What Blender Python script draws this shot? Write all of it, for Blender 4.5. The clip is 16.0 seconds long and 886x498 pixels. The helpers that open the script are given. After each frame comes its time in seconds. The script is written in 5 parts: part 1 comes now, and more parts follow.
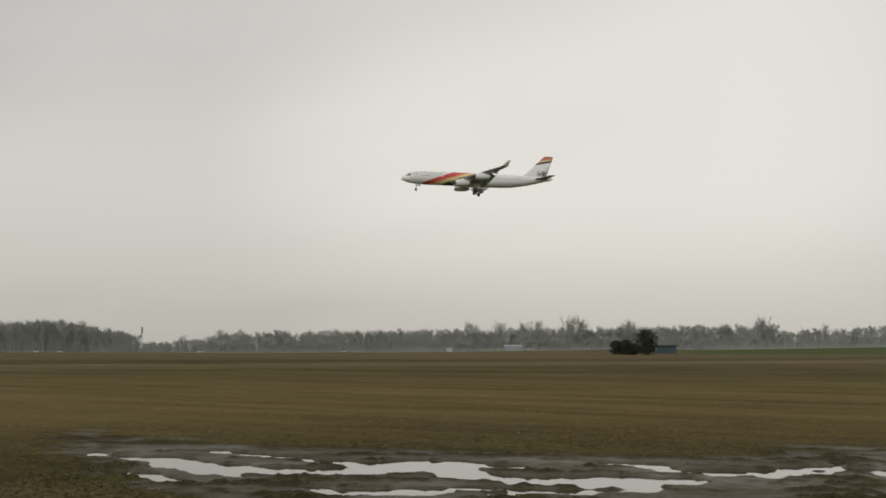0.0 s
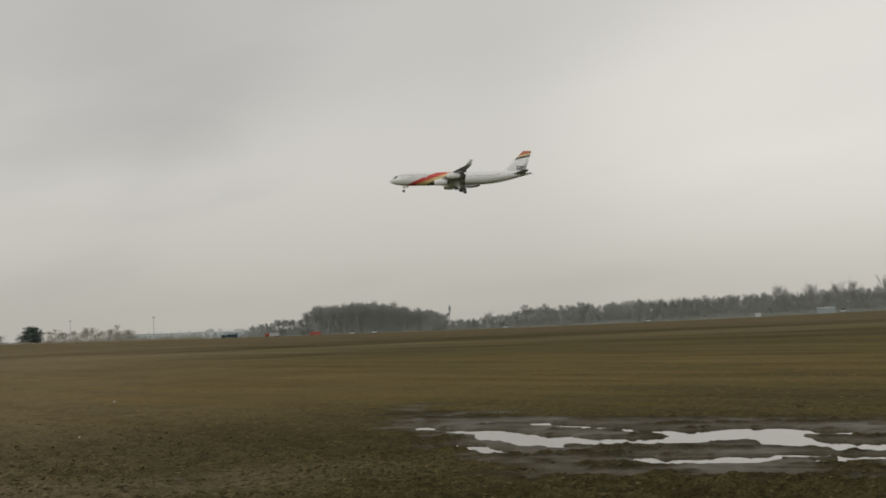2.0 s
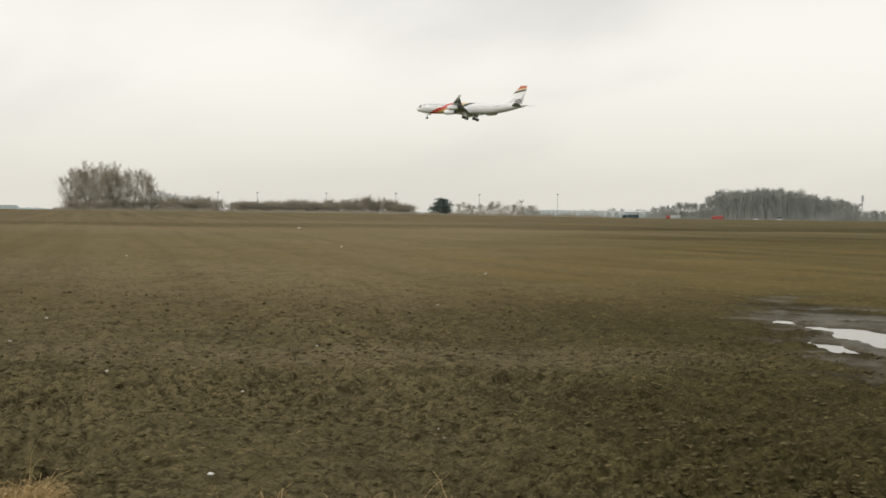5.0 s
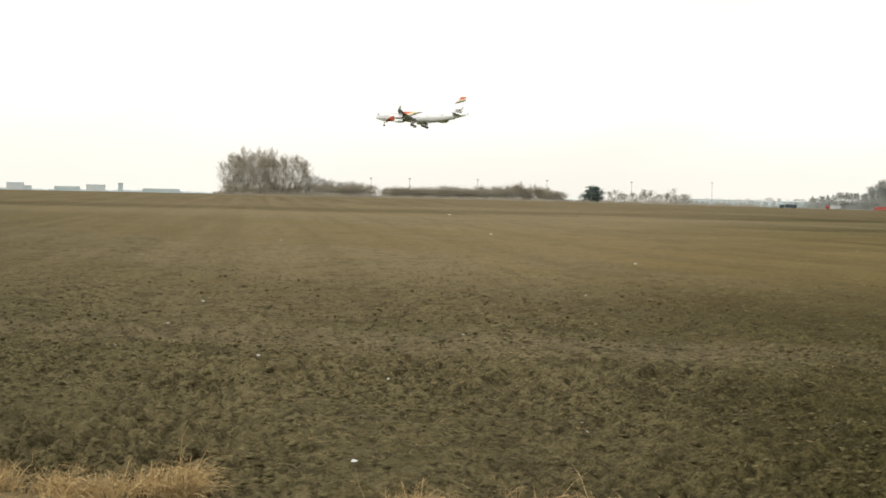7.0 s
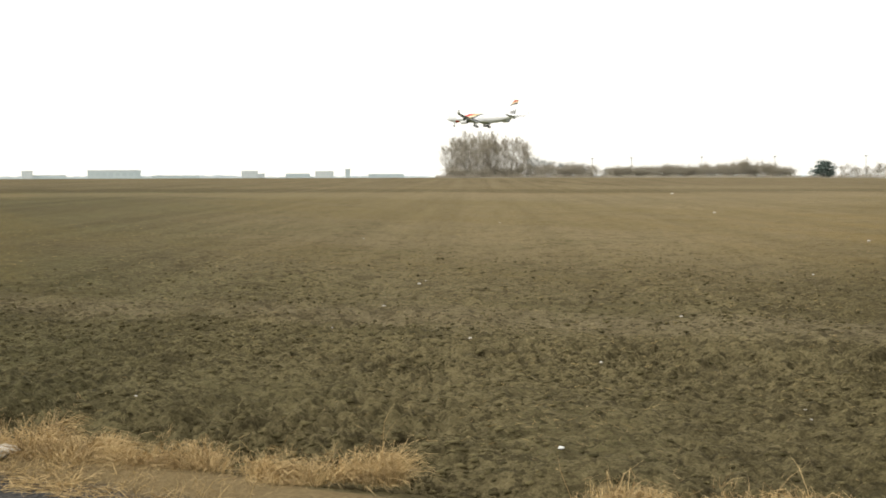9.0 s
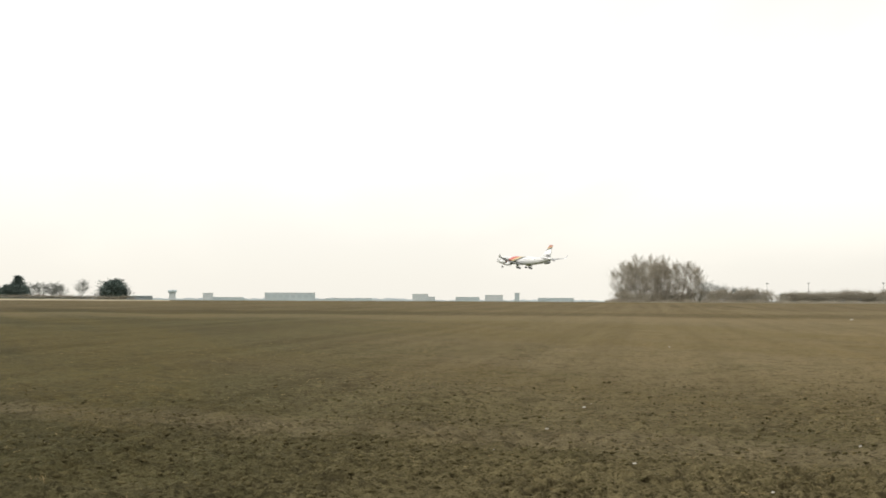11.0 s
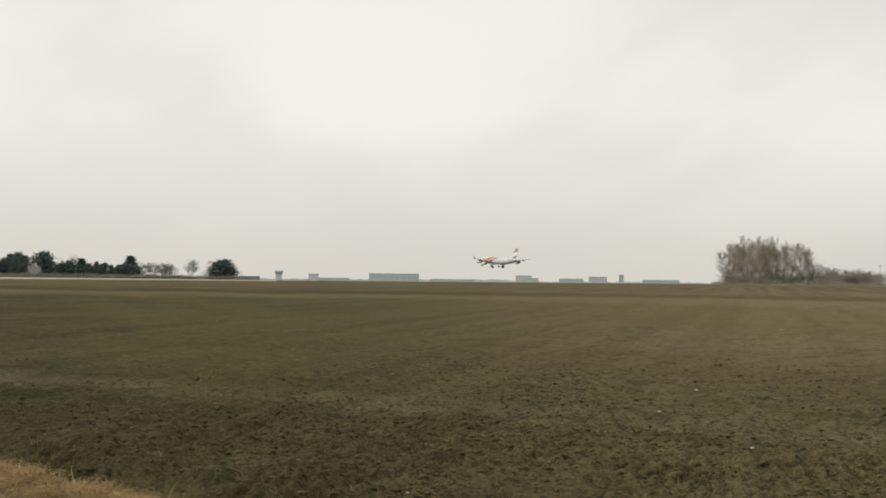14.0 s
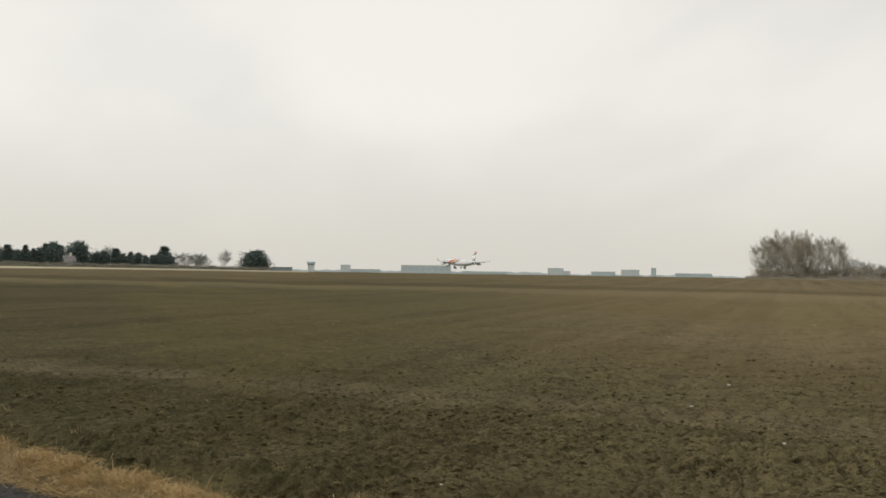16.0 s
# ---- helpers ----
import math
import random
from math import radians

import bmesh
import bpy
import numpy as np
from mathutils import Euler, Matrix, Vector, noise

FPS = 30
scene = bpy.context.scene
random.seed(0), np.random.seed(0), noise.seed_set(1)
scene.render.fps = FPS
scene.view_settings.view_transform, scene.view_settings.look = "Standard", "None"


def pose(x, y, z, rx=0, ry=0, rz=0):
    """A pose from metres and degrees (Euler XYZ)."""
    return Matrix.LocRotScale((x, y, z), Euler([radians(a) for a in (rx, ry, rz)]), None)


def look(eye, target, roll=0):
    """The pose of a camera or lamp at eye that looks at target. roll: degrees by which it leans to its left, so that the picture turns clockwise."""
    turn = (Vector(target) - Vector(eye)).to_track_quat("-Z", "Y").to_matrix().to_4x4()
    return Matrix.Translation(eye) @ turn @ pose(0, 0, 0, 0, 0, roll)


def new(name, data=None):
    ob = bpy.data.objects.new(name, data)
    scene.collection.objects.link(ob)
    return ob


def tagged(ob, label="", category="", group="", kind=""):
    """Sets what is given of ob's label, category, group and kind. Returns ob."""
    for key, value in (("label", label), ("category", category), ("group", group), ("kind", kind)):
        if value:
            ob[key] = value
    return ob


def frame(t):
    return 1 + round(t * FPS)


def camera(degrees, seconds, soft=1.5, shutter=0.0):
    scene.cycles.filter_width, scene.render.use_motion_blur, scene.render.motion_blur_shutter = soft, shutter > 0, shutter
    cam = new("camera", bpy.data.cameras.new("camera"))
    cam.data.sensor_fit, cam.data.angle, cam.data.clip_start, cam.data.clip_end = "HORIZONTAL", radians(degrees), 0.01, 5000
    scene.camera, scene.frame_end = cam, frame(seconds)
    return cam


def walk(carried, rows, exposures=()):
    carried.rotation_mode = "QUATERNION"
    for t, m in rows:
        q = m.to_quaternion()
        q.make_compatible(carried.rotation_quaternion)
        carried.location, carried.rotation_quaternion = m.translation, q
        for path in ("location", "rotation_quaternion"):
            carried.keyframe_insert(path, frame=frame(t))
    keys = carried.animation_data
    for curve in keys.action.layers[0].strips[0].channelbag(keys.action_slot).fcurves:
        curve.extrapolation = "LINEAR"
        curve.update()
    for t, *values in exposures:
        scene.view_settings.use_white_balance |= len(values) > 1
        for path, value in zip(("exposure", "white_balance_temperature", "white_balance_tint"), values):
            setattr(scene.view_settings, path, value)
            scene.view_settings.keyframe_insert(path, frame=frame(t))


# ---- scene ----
DEG = 38.83
cam = camera(DEG, 16.0, soft=1.75)


def hand_held(x, y, z, yaw, pitch, roll):
    """Camera pose: yaw to the left from +y, pitch upwards, roll as look()."""
    return pose(x, y, z) @ pose(0, 0, 0, 0, 0, yaw) @ pose(0, 0, 0, 90 + pitch) @ pose(0, 0, 0, 0, 0, roll)


# seconds, place, yaw, pitch, roll
CAMERA_ROWS = [
    (0.0, -0.13, -0.52, 1.71, 11.80, 4.40, 0.34),
    (0.5, -0.20, -0.43, 1.70, 16.12, 4.25, 0.45),
    (1.0, -0.24, -0.37, 1.70, 18.50, 4.44, 0.61),
    (1.5, -0.30, -0.34, 1.70, 21.45, 4.20, -0.23),
    (2.0, -0.20, -0.77, 1.72, 25.40, 3.32, -2.06),
    (2.5, -0.12, -0.46, 1.66, 29.89, 2.52, -0.61),
    (3.0, 0.04, -0.33, 1.69, 30.88, 1.09, 0.92),
    (3.5, -0.00, -0.23, 1.64, 32.44, -0.34, 1.63),
    (4.0, 0.08, -0.21, 1.67, 37.87, -0.34, 2.42),
    (4.5, 0.09, -0.09, 1.72, 39.69, -1.81, -0.85),
    (5.0, 0.20, 0.02, 1.70, 43.69, -1.88, 0.65),
    (5.2, 0.25, 0.02, 1.72, 45.28, -1.95, 1.00),
    (7.3, 0.21, 0.06, 1.74, 50.58, -2.55, 1.19),
    (7.5, 0.25, 0.01, 1.75, 50.05, -2.26, 1.44),
    (8.0, 0.20, 0.06, 1.74, 55.01, -3.25, 1.57),
    (8.5, 0.10, 0.20, 1.71, 59.27, -2.77, 1.12),
    (9.0, 0.09, 0.28, 1.72, 60.64, -3.52, -0.17),
    (9.5, 0.06, 0.26, 1.70, 60.77, -2.18, -2.39),
    (10.0, 0.03, 0.41, 1.74, 65.17, -1.15, -0.25),
    (10.2, 0.07, 0.40, 1.71, 66.34, 0.46, 0.14),
    (12.3, -0.06, 0.37, 1.67, 70.66, 1.75, 0.79),
    (12.5, -0.01, 0.34, 1.68, 71.33, 1.52, 0.57),
    (13.0, -0.02, 0.34, 1.67, 71.70, 1.30, 0.32),
    (13.5, -0.01, 0.33, 1.68, 72.17, 1.55, 0.53),
    (14.0, -0.12, 0.35, 1.66, 73.04, 1.24, 0.44),
    (14.5, -0.02, 0.32, 1.67, 73.56, 1.40, 0.50),
    (15.0, -0.06, 0.31, 1.68, 73.89, 1.22, 0.60),
    (15.5, -0.00, 0.29, 1.68, 74.22, 0.92, 0.91),
    (16.0, -0.03, 0.30, 1.68, 74.49, 0.86, 0.81),
]
EXPOSURES = [
    (0.0, -0.31), (1.5, -0.38), (3.0, -0.27), (4.0, 0.0), (5.0, 0.28), (7.5, 0.80), (9.0, 0.96), (10.0, 1.0),
    (10.2, 0.95), (12.3, 0.16), (12.5, 0.14), (14.0, 0.13), (16.0, 0.13)]
walk(cam, [(t, hand_held(*row)) for t, *row in CAMERA_ROWS], EXPOSURES)

# ---------------------------------------------------------------- sky and sun
SUN_ELEVATION, SUN_AZIMUTH = 27.0, -150.0
world = bpy.data.worlds.new("overcast_sky")
scene.world = world
world.use_nodes = True


def link(tree, a, out, b, into):
    tree.links.new(a.outputs[out], b.inputs[into])


def node(tree, kind, **settings):
    n = tree.nodes.new(kind)
    for key, value in settings.items():
        setattr(n, key, value)
    return n


def mathn(tree, op, a, b=None, clamp=False):
    """A Math node; a and b are sockets or numbers."""
    n = tree.nodes.new("ShaderNodeMath")
    n.operation, n.use_clamp = op, clamp
    for i, v in enumerate((a, b)):
        if v is None:
            continue
        if isinstance(v, (int, float)):
            n.inputs[i].default_value = v
        else:
            tree.links.new(v, n.inputs[i])
    return n.outputs[0]


def mixc(tree, fac, a, b):
    """A colour mix; each is a socket or an rgb tuple."""
    n = tree.nodes.new("ShaderNodeMix")
    n.data_type = "RGBA"
    for i, v in ((0, fac), (6, a), (7, b)):
        if isinstance(v, (int, float)):
            n.inputs[i].default_value = v
        elif isinstance(v, tuple):
            n.inputs[i].default_value = (*v, 1)
        else:
            tree.links.new(v, n.inputs[i])
    return n.outputs[2]


def rangen(tree, value, a, b, c=0.0, d=1.0, smooth=True):
    n = tree.nodes.new("ShaderNodeMapRange")
    n.interpolation_type = "SMOOTHSTEP" if smooth else "LINEAR"
    tree.links.new(value, n.inputs[0])
    for i, v in enumerate((a, b, c, d)):
        n.inputs[i + 1].default_value = v
    return n.outputs[0]


def noisen(tree, vector, scale, detail=4.0, rough=0.55, distortion=0.0):
    n = tree.nodes.new("ShaderNodeTexNoise")
    tree.links.new(vector, n.inputs["Vector"])
    n.inputs["Scale"].default_value, n.inputs["Detail"].default_value = scale, detail
    n.inputs["Roughness"].default_value, n.inputs["Distortion"].default_value = rough, distortion
    return n.outputs[0]


def mapped(tree, vector, scale=(1, 1, 1), turn=(0, 0, 0), shift=(0, 0, 0)):
    n = tree.nodes.new("ShaderNodeMapping")
    tree.links.new(vector, n.inputs[0])
    n.inputs["Location"].default_value = shift
    n.inputs["Rotation"].default_value = [radians(a) for a in turn]
    n.inputs["Scale"].default_value = scale
    return n.outputs[0]


def aligned(tree, vector, turn, scale):
    """Coordinates turned first, then stretched along the turned axes."""
    return mapped(tree, mapped(tree, vector, turn=(0, 0, turn)), scale)


def build_sky():
    nt = world.node_tree
    nt.nodes.clear()
    coord = node(nt, "ShaderNodeTexCoord").outputs["Generated"]
    sep = node(nt, "ShaderNodeSeparateXYZ")
    nt.links.new(coord, sep.inputs[0])
    up = mathn(nt, "ADD", mathn(nt, "MAXIMUM", sep.outputs[2], 0.0), 0.30)
    flat = node(nt, "ShaderNodeCombineXYZ")
    nt.links.new(mathn(nt, "DIVIDE", sep.outputs[0], up), flat.inputs[0])
    nt.links.new(mathn(nt, "DIVIDE", sep.outputs[1], up), flat.inputs[1])
    # broad soft rolls of stratus, two sizes
    rolls = noisen(nt, mapped(nt, flat.outputs[0], (0.55, 0.95, 1), (0, 0, 32), (3.1, 1.7, 0)), 1.0, 2.5, 0.45, 0.2)
    puffs = noisen(nt, mapped(nt, flat.outputs[0], (1.1, 1.6, 1), (0, 0, 22), (7.7, 2.2, 0)), 1.6, 4.0, 0.5, 0.2)
    cover = mathn(nt, "ADD", mathn(nt, "MULTIPLY", rolls, 0.74), mathn(nt, "MULTIPLY", puffs, 0.26))
    bright = rangen(nt, cover, 0.41, 0.60)
    cloud = mixc(nt, bright, (0.625, 0.608, 0.575), (0.82, 0.79, 0.728))
    # the cloud is thinner and brighter in the north-east and towards the west
    glow = node(nt, "ShaderNodeVectorMath", operation="DOT_PRODUCT")
    nt.links.new(coord, glow.inputs[0])
    glow.inputs[1].default_value = Vector((0.28, 0.90, 0.30)).normalized()
    lit = rangen(nt, glow.outputs["Value"], 0.88, 1.0)
    cloud = mixc(nt, mathn(nt, "MULTIPLY", lit, 0.50), cloud, (1.10, 1.05, 0.96))
    # a break of thin cloud low in the north under the slanting edge of a grey bank
    gap = node(nt, "ShaderNodeVectorMath", operation="DOT_PRODUCT")
    nt.links.new(coord, gap.inputs[0])
    gap.inputs[1].default_value = Vector((-0.075, 0.981, 0.168)).normalized()
    thin = rangen(nt, gap.outputs["Value"], 0.945, 0.998)
    cloud = mixc(nt, mathn(nt, "MULTIPLY", thin, 0.72), cloud, (1.10, 1.055, 0.975))
    slant = mathn(nt, "SUBTRACT", sep.outputs[2], mathn(nt, "MULTIPLY", sep.outputs[0], 0.20))
    slant = mathn(nt, "ADD", slant, mathn(nt, "MULTIPLY", mathn(nt, "SUBTRACT", puffs, 0.5), 0.10))
    bank = mathn(nt, "MULTIPLY", rangen(nt, slant, 0.235, 0.315), rangen(nt, sep.outputs[0], -0.86, -0.55))
    bank = mathn(nt, "MULTIPLY", bank, rangen(nt, sep.outputs[0], 0.12, -0.10))
    cloud = mixc(nt, mathn(nt, "MULTIPLY", bank, 0.36), cloud, (0.68, 0.66, 0.645))
    west = rangen(nt, sep.outputs[0], -0.55, -0.98)
    cloud = mixc(nt, mathn(nt, "MULTIPLY", west, 0.45), cloud, (0.90, 0.875, 0.815))
    low = rangen(nt, sep.outputs[2], 0.13, 0.0)
    cloud = mixc(nt, mathn(nt, "MULTIPLY", low, 0.75), cloud, (0.61, 0.585, 0.525))
    veil = node(nt, "ShaderNodeBackground")
    nt.links.new(cloud, veil.inputs[0])
    veil.inputs[1].default_value = 0.93
    sky = node(nt, "ShaderNodeTexSky", sky_type="NISHITA", sun_disc=False)
    sky.sun_elevation, sky.sun_rotation = radians(SUN_ELEVATION), radians(SUN_AZIMUTH)
    blue = node(nt, "ShaderNodeBackground")
    nt.links.new(sky.outputs[0], blue.inputs[0])
    blue.inputs[1].default_value = 0.006
    both, out = node(nt, "ShaderNodeAddShader"), node(nt, "ShaderNodeOutputWorld")
    link(nt, veil, 0, both, 0), link(nt, blue, 0, both, 1), link(nt, both, 0, out, 0)


build_sky()
sun = new("sun", bpy.data.lights.new("sun", "SUN"))
sun.data.energy, sun.data.angle, sun.data.color = 1.2, radians(14), (1.0, 0.96, 0.90)
SUN_WAY = Vector((math.sin(radians(SUN_AZIMUTH)), math.cos(radians(SUN_AZIMUTH)), math.tan(radians(SUN_ELEVATION)))).normalized()
sun.matrix_world = look(SUN_WAY * 50, (0, 0, 0))


# ---------------------------------------------------------------- materials
def material(name, rough=0.8, metal=0.0):
    m = bpy.data.materials.new(name)
    m.use_nodes = True
    nt = m.node_tree
    b = nt.nodes["Principled BSDF"]
    b.inputs["Roughness"].default_value, b.inputs["Metallic"].default_value = rough, metal
    return m, nt, b


def mottled(name, dark, light, scale, rough=0.8, metal=0.0, bump=0.0, island=False, coords="Object"):
    """A surface of two tones: grain and larger stains, with a little relief."""
    m, nt, b = material(name, rough, metal)
    c = node(nt, "ShaderNodeTexCoord").outputs[coords]
    fine, wide = noisen(nt, c, scale, 5), noisen(nt, c, scale * 0.13, 3)
    f = mathn(nt, "ADD", mathn(nt, "MULTIPLY", fine, 0.6), mathn(nt, "MULTIPLY", wide, 0.4))
    f = rangen(nt, f, 0.33, 0.67)
    if island:
        g = node(nt, "ShaderNodeNewGeometry").outputs["Random Per Island"]
        f = mathn(nt, "ADD", mathn(nt, "MULTIPLY", f, 0.4), mathn(nt, "MULTIPLY", g, 0.6))
    nt.links.new(mixc(nt, f, dark, light), b.inputs["Base Color"])
    if bump:
        bn = node(nt, "ShaderNodeBump")
        bn.inputs["Strength"].default_value, bn.inputs["Distance"].default_value = 0.5, bump
        nt.links.new(fine, bn.inputs["Height"]), nt.links.new(bn.outputs[0], b.inputs["Normal"])
    return m


# the edge between field and grass verge: a point on it and the unit normal into the field
EDGE, INTO = Vector((-9.0, 1.35, 0)), Vector((-0.51, 0.86, 0)).normalized()


def soil_material():
    m, nt, b = material("ploughed_soil", 0.95)
    pos = node(nt, "ShaderNodeNewGeometry").outputs["Position"]
    sep = node(nt, "ShaderNodeSeparateXYZ")
    nt.links.new(pos, sep.inputs[0])
    x, y, z = sep.outputs
    grain = noisen(nt, pos, 30.0, 5, 0.72)
    clod = noisen(nt, pos, 3.2, 5, 0.65)
    # tillage passes run towards 61 degrees left of north
    rows = noisen(nt, aligned(nt, pos, -59, (1.0, 0.03, 1)), 0.55, 4, 0.65)
    cross = noisen(nt, mapped(nt, pos, (0.018, 0.11, 1), (0, 0, 8)), 1.0, 4, 0.6)
    patch = noisen(nt, pos, 0.09, 4, 0.6)
    crumb = noisen(nt, aligned(nt, pos, -59, (1, 1.5, 1)), 8.0, 5, 0.7)
    tone = mathn(nt, "ADD", mathn(nt, "MULTIPLY", grain, 0.34), mathn(nt, "MULTIPLY", clod, 0.16))
    tone = mathn(nt, "ADD", tone, mathn(nt, "MULTIPLY", crumb, 0.22))
    tone = mathn(nt, "ADD", tone, mathn(nt, "MULTIPLY", rows, 0.09))
    tone = mathn(nt, "ADD", tone, mathn(nt, "MULTIPLY", patch, 0.19))
    shade = rangen(nt, tone, 0.42, 0.60)
    damp = mixc(nt, shade, (0.053, 0.0465, 0.0190), (0.178, 0.154, 0.064))
    dried = mixc(nt, shade, (0.085, 0.0715, 0.0350), (0.276, 0.230, 0.118))
    # the soil has dried in a broad belt west of the wet hollow
    reach = node(nt, "ShaderNodeVectorMath", operation="LENGTH")
    nt.links.new(pos, reach.inputs[0])
    belt = mathn(nt, "SUBTRACT", mathn(nt, "MULTIPLY", x, -1.0), mathn(nt, "MULTIPLY", y, 0.62))
    belt = mathn(nt, "DIVIDE", belt, mathn(nt, "ADD", reach.outputs["Value"], 0.5))
    belt = mathn(nt, "ADD", belt, mathn(nt, "MULTIPLY", mathn(nt, "SUBTRACT", patch, 0.5), 0.5))
    dry = mathn(nt, "MULTIPLY", rangen(nt, belt, -0.10, 0.27), rangen(nt, belt, 1.0, 0.5, 0.7, 1.0))
    pale = mathn(nt, "MULTIPLY", rangen(nt, reach.outputs["Value"], 12.0, 34.0), rangen(nt, belt, 0.95, 0.45))
    dried = mixc(nt, mathn(nt, "MULTIPLY", pale, 0.55), dried, (0.318, 0.252, 0.146))
    # the trodden headland has dried too
    dry = mathn(nt, "MAXIMUM", dry, mathn(nt, "MULTIPLY", rangen(nt, reach.outputs["Value"], 16.0, 10.5), rangen(nt, belt, 0.05, 0.5, 0.1, 0.85)))
    soil = mixc(nt, dry, damp, dried)
    # the soil is darker and greener in the west of the field
    western = rangen(nt, belt, 0.58, 0.98)
    soil = mixc(nt, mathn(nt, "MULTIPLY", western, 0.55), soil, mixc(nt, shade, (0.040, 0.041, 0.019), (0.108, 0.108, 0.056)))
    # a pale trodden track along the headland
    track = node(nt, "ShaderNodeVectorMath", operation="DOT_PRODUCT")
    nt.links.new(pos, track.inputs[0])
    track.inputs[1].default_value = (-0.69, 0.72, 0.0)
    ts = mathn(nt, "ADD", track.outputs["Value"], mathn(nt, "MULTIPLY", mathn(nt, "SUBTRACT", clod, 0.5), 1.6))
    trod = mathn(nt, "MULTIPLY", rangen(nt, ts, 12.7, 13.9), rangen(nt, ts, 15.6, 14.4))
    trod = mathn(nt, "MULTIPLY", trod, rangen(nt, x, -5.0, -9.0))
    soil = mixc(nt, mathn(nt, "MULTIPLY", trod, 0.5), soil, mixc(nt, shade, (0.170, 0.138, 0.080), (0.345, 0.282, 0.168)))
    # dark soil fragments, painted in also for the shade between clods
    bits = noisen(nt, mapped(nt, pos, (1, 1.3, 1), (0, 0, 20), (4.0, 9.0, 0)), 7.5, 4, 0.68)
    bits = mathn(nt, "ADD", bits, mathn(nt, "MULTIPLY", mathn(nt, "SUBTRACT", clod, 0.5), 0.35))
    soil = mixc(nt, mathn(nt, "MULTIPLY", rangen(nt, bits, 0.55, 0.61), 0.62), soil, (0.030, 0.0245, 0.0130))
    broken = noisen(nt, aligned(nt, pos, -59, (1, 0.8, 1)), 1.5, 6, 0.78)
    soil = mixc(nt, mathn(nt, "MULTIPLY", rangen(nt, broken, 0.50, 0.62), 0.42), soil, (0.040, 0.033, 0.017))
    lines = noisen(nt, aligned(nt, pos, -59, (1.0, 0.008, 1)), 0.75, 3, 0.6)
    soil = mixc(nt, mathn(nt, "MULTIPLY", rangen(nt, lines, 0.46, 0.60), 0.15), soil, (0.045, 0.038, 0.019))
    # stubble and young growth left in long bands
    straw = mathn(nt, "MULTIPLY", rangen(nt, cross, 0.47, 0.60), rangen(nt, clod, 0.34, 0.60))
    soil = mixc(nt, mathn(nt, "MULTIPLY", straw, 0.5), soil, (0.165, 0.128, 0.046))
    # the old stubble lies thick north of the wet hollow, in swaths
    swath = noisen(nt, aligned(nt, pos, 20, (0.05, 0.5, 1)), 1.0, 5, 0.7)
    swath = mathn(nt, "ADD", mathn(nt, "MULTIPLY", swath, 0.75), mathn(nt, "MULTIPLY", crumb, 0.25))
    ring = mathn(nt, "MULTIPLY", rangen(nt, reach.outputs["Value"], 13.0, 33.0), rangen(nt, reach.outputs["Value"], 90.0, 45.0))
    ring = mathn(nt, "MULTIPLY", ring, rangen(nt, belt, 0.62, 0.05, 0.15, 1.0))
    stub = mathn(nt, "MULTIPLY", ring, rangen(nt, swath, 0.38, 0.62, 0.30, 0.95))
    soil = mixc(nt, mathn(nt, "MULTIPLY", stub, 0.72), soil, mixc(nt, grain, (0.150, 0.110, 0.041), (0.350, 0.258, 0.104)))
    green = mathn(nt, "MULTIPLY", rangen(nt, noisen(nt, pos, 0.35, 5, 0.7), 0.48, 0.68), rangen(nt, grain, 0.45, 0.6))
    soil = mixc(nt, mathn(nt, "MULTIPLY", green, 0.45), soil, (0.062, 0.068, 0.024))
    # an unploughed strip of stubble at the far end
    strip = rangen(nt, mathn(nt, "ADD", reach.outputs["Value"], mathn(nt, "MULTIPLY", mathn(nt, "SUBTRACT", cross, 0.5), 160.0)), 95.0, 190.0)
    soil = mixc(nt, mathn(nt, "MULTIPLY", strip, 0.75), soil, mixc(nt, rangen(nt, rows, 0.3, 0.7), (0.105, 0.082, 0.044), (0.185, 0.148, 0.085)))
    # the far headland: a damp dark strip and paler trodden ground on both its sides
    head = node(nt, "ShaderNodeVectorMath", operation="DOT_PRODUCT")
    nt.links.new(pos, head.inputs[0])
    head.inputs[1].default_value = (-0.774, 0.634, 0.0)
    hs = mathn(nt, "ADD", head.outputs["Value"], mathn(nt, "MULTIPLY", mathn(nt, "SUBTRACT", cross, 0.5), 30.0))
    palestrip = mathn(nt, "MULTIPLY", rangen(nt, hs, 74.0, 88.0), rangen(nt, hs, 102.0, 96.0))
    soil = mixc(nt, mathn(nt, "MULTIPLY", palestrip, 0.35), soil, (0.250, 0.198, 0.112))
    darkstrip = mathn(nt, "MULTIPLY", rangen(nt, hs, 97.0, 106.0), rangen(nt, hs, 128.0, 118.0))
    soil = mixc(nt, mathn(nt, "MULTIPLY", darkstrip, 0.34), soil, (0.052, 0.043, 0.022))
    # meadow beyond the field
    far = node(nt, "ShaderNodeVectorMath", operation="LENGTH")
    nt.links.new(pos, far.inputs[0])
    ragged = mathn(nt, "ADD", far.outputs["Value"], mathn(nt, "MULTIPLY", noisen(nt, pos, 0.02, 3), 60.0))
    meadow = mixc(nt, rangen(nt, noisen(nt, mapped(nt, pos, (0.004, 0.02, 1), (0, 0, 20)), 1.0, 5), 0.4, 0.62),
                  (0.055, 0.070, 0.024), (0.110, 0.105, 0.046))
    soil = mixc(nt, rangen(nt, ragged, 340.0, 380.0), soil, meadow)
    # winter corn on the neighbour's field in the north
    bearing = mathn(nt, "DIVIDE", x, mathn(nt, "ADD", reach.outputs["Value"], 0.5))
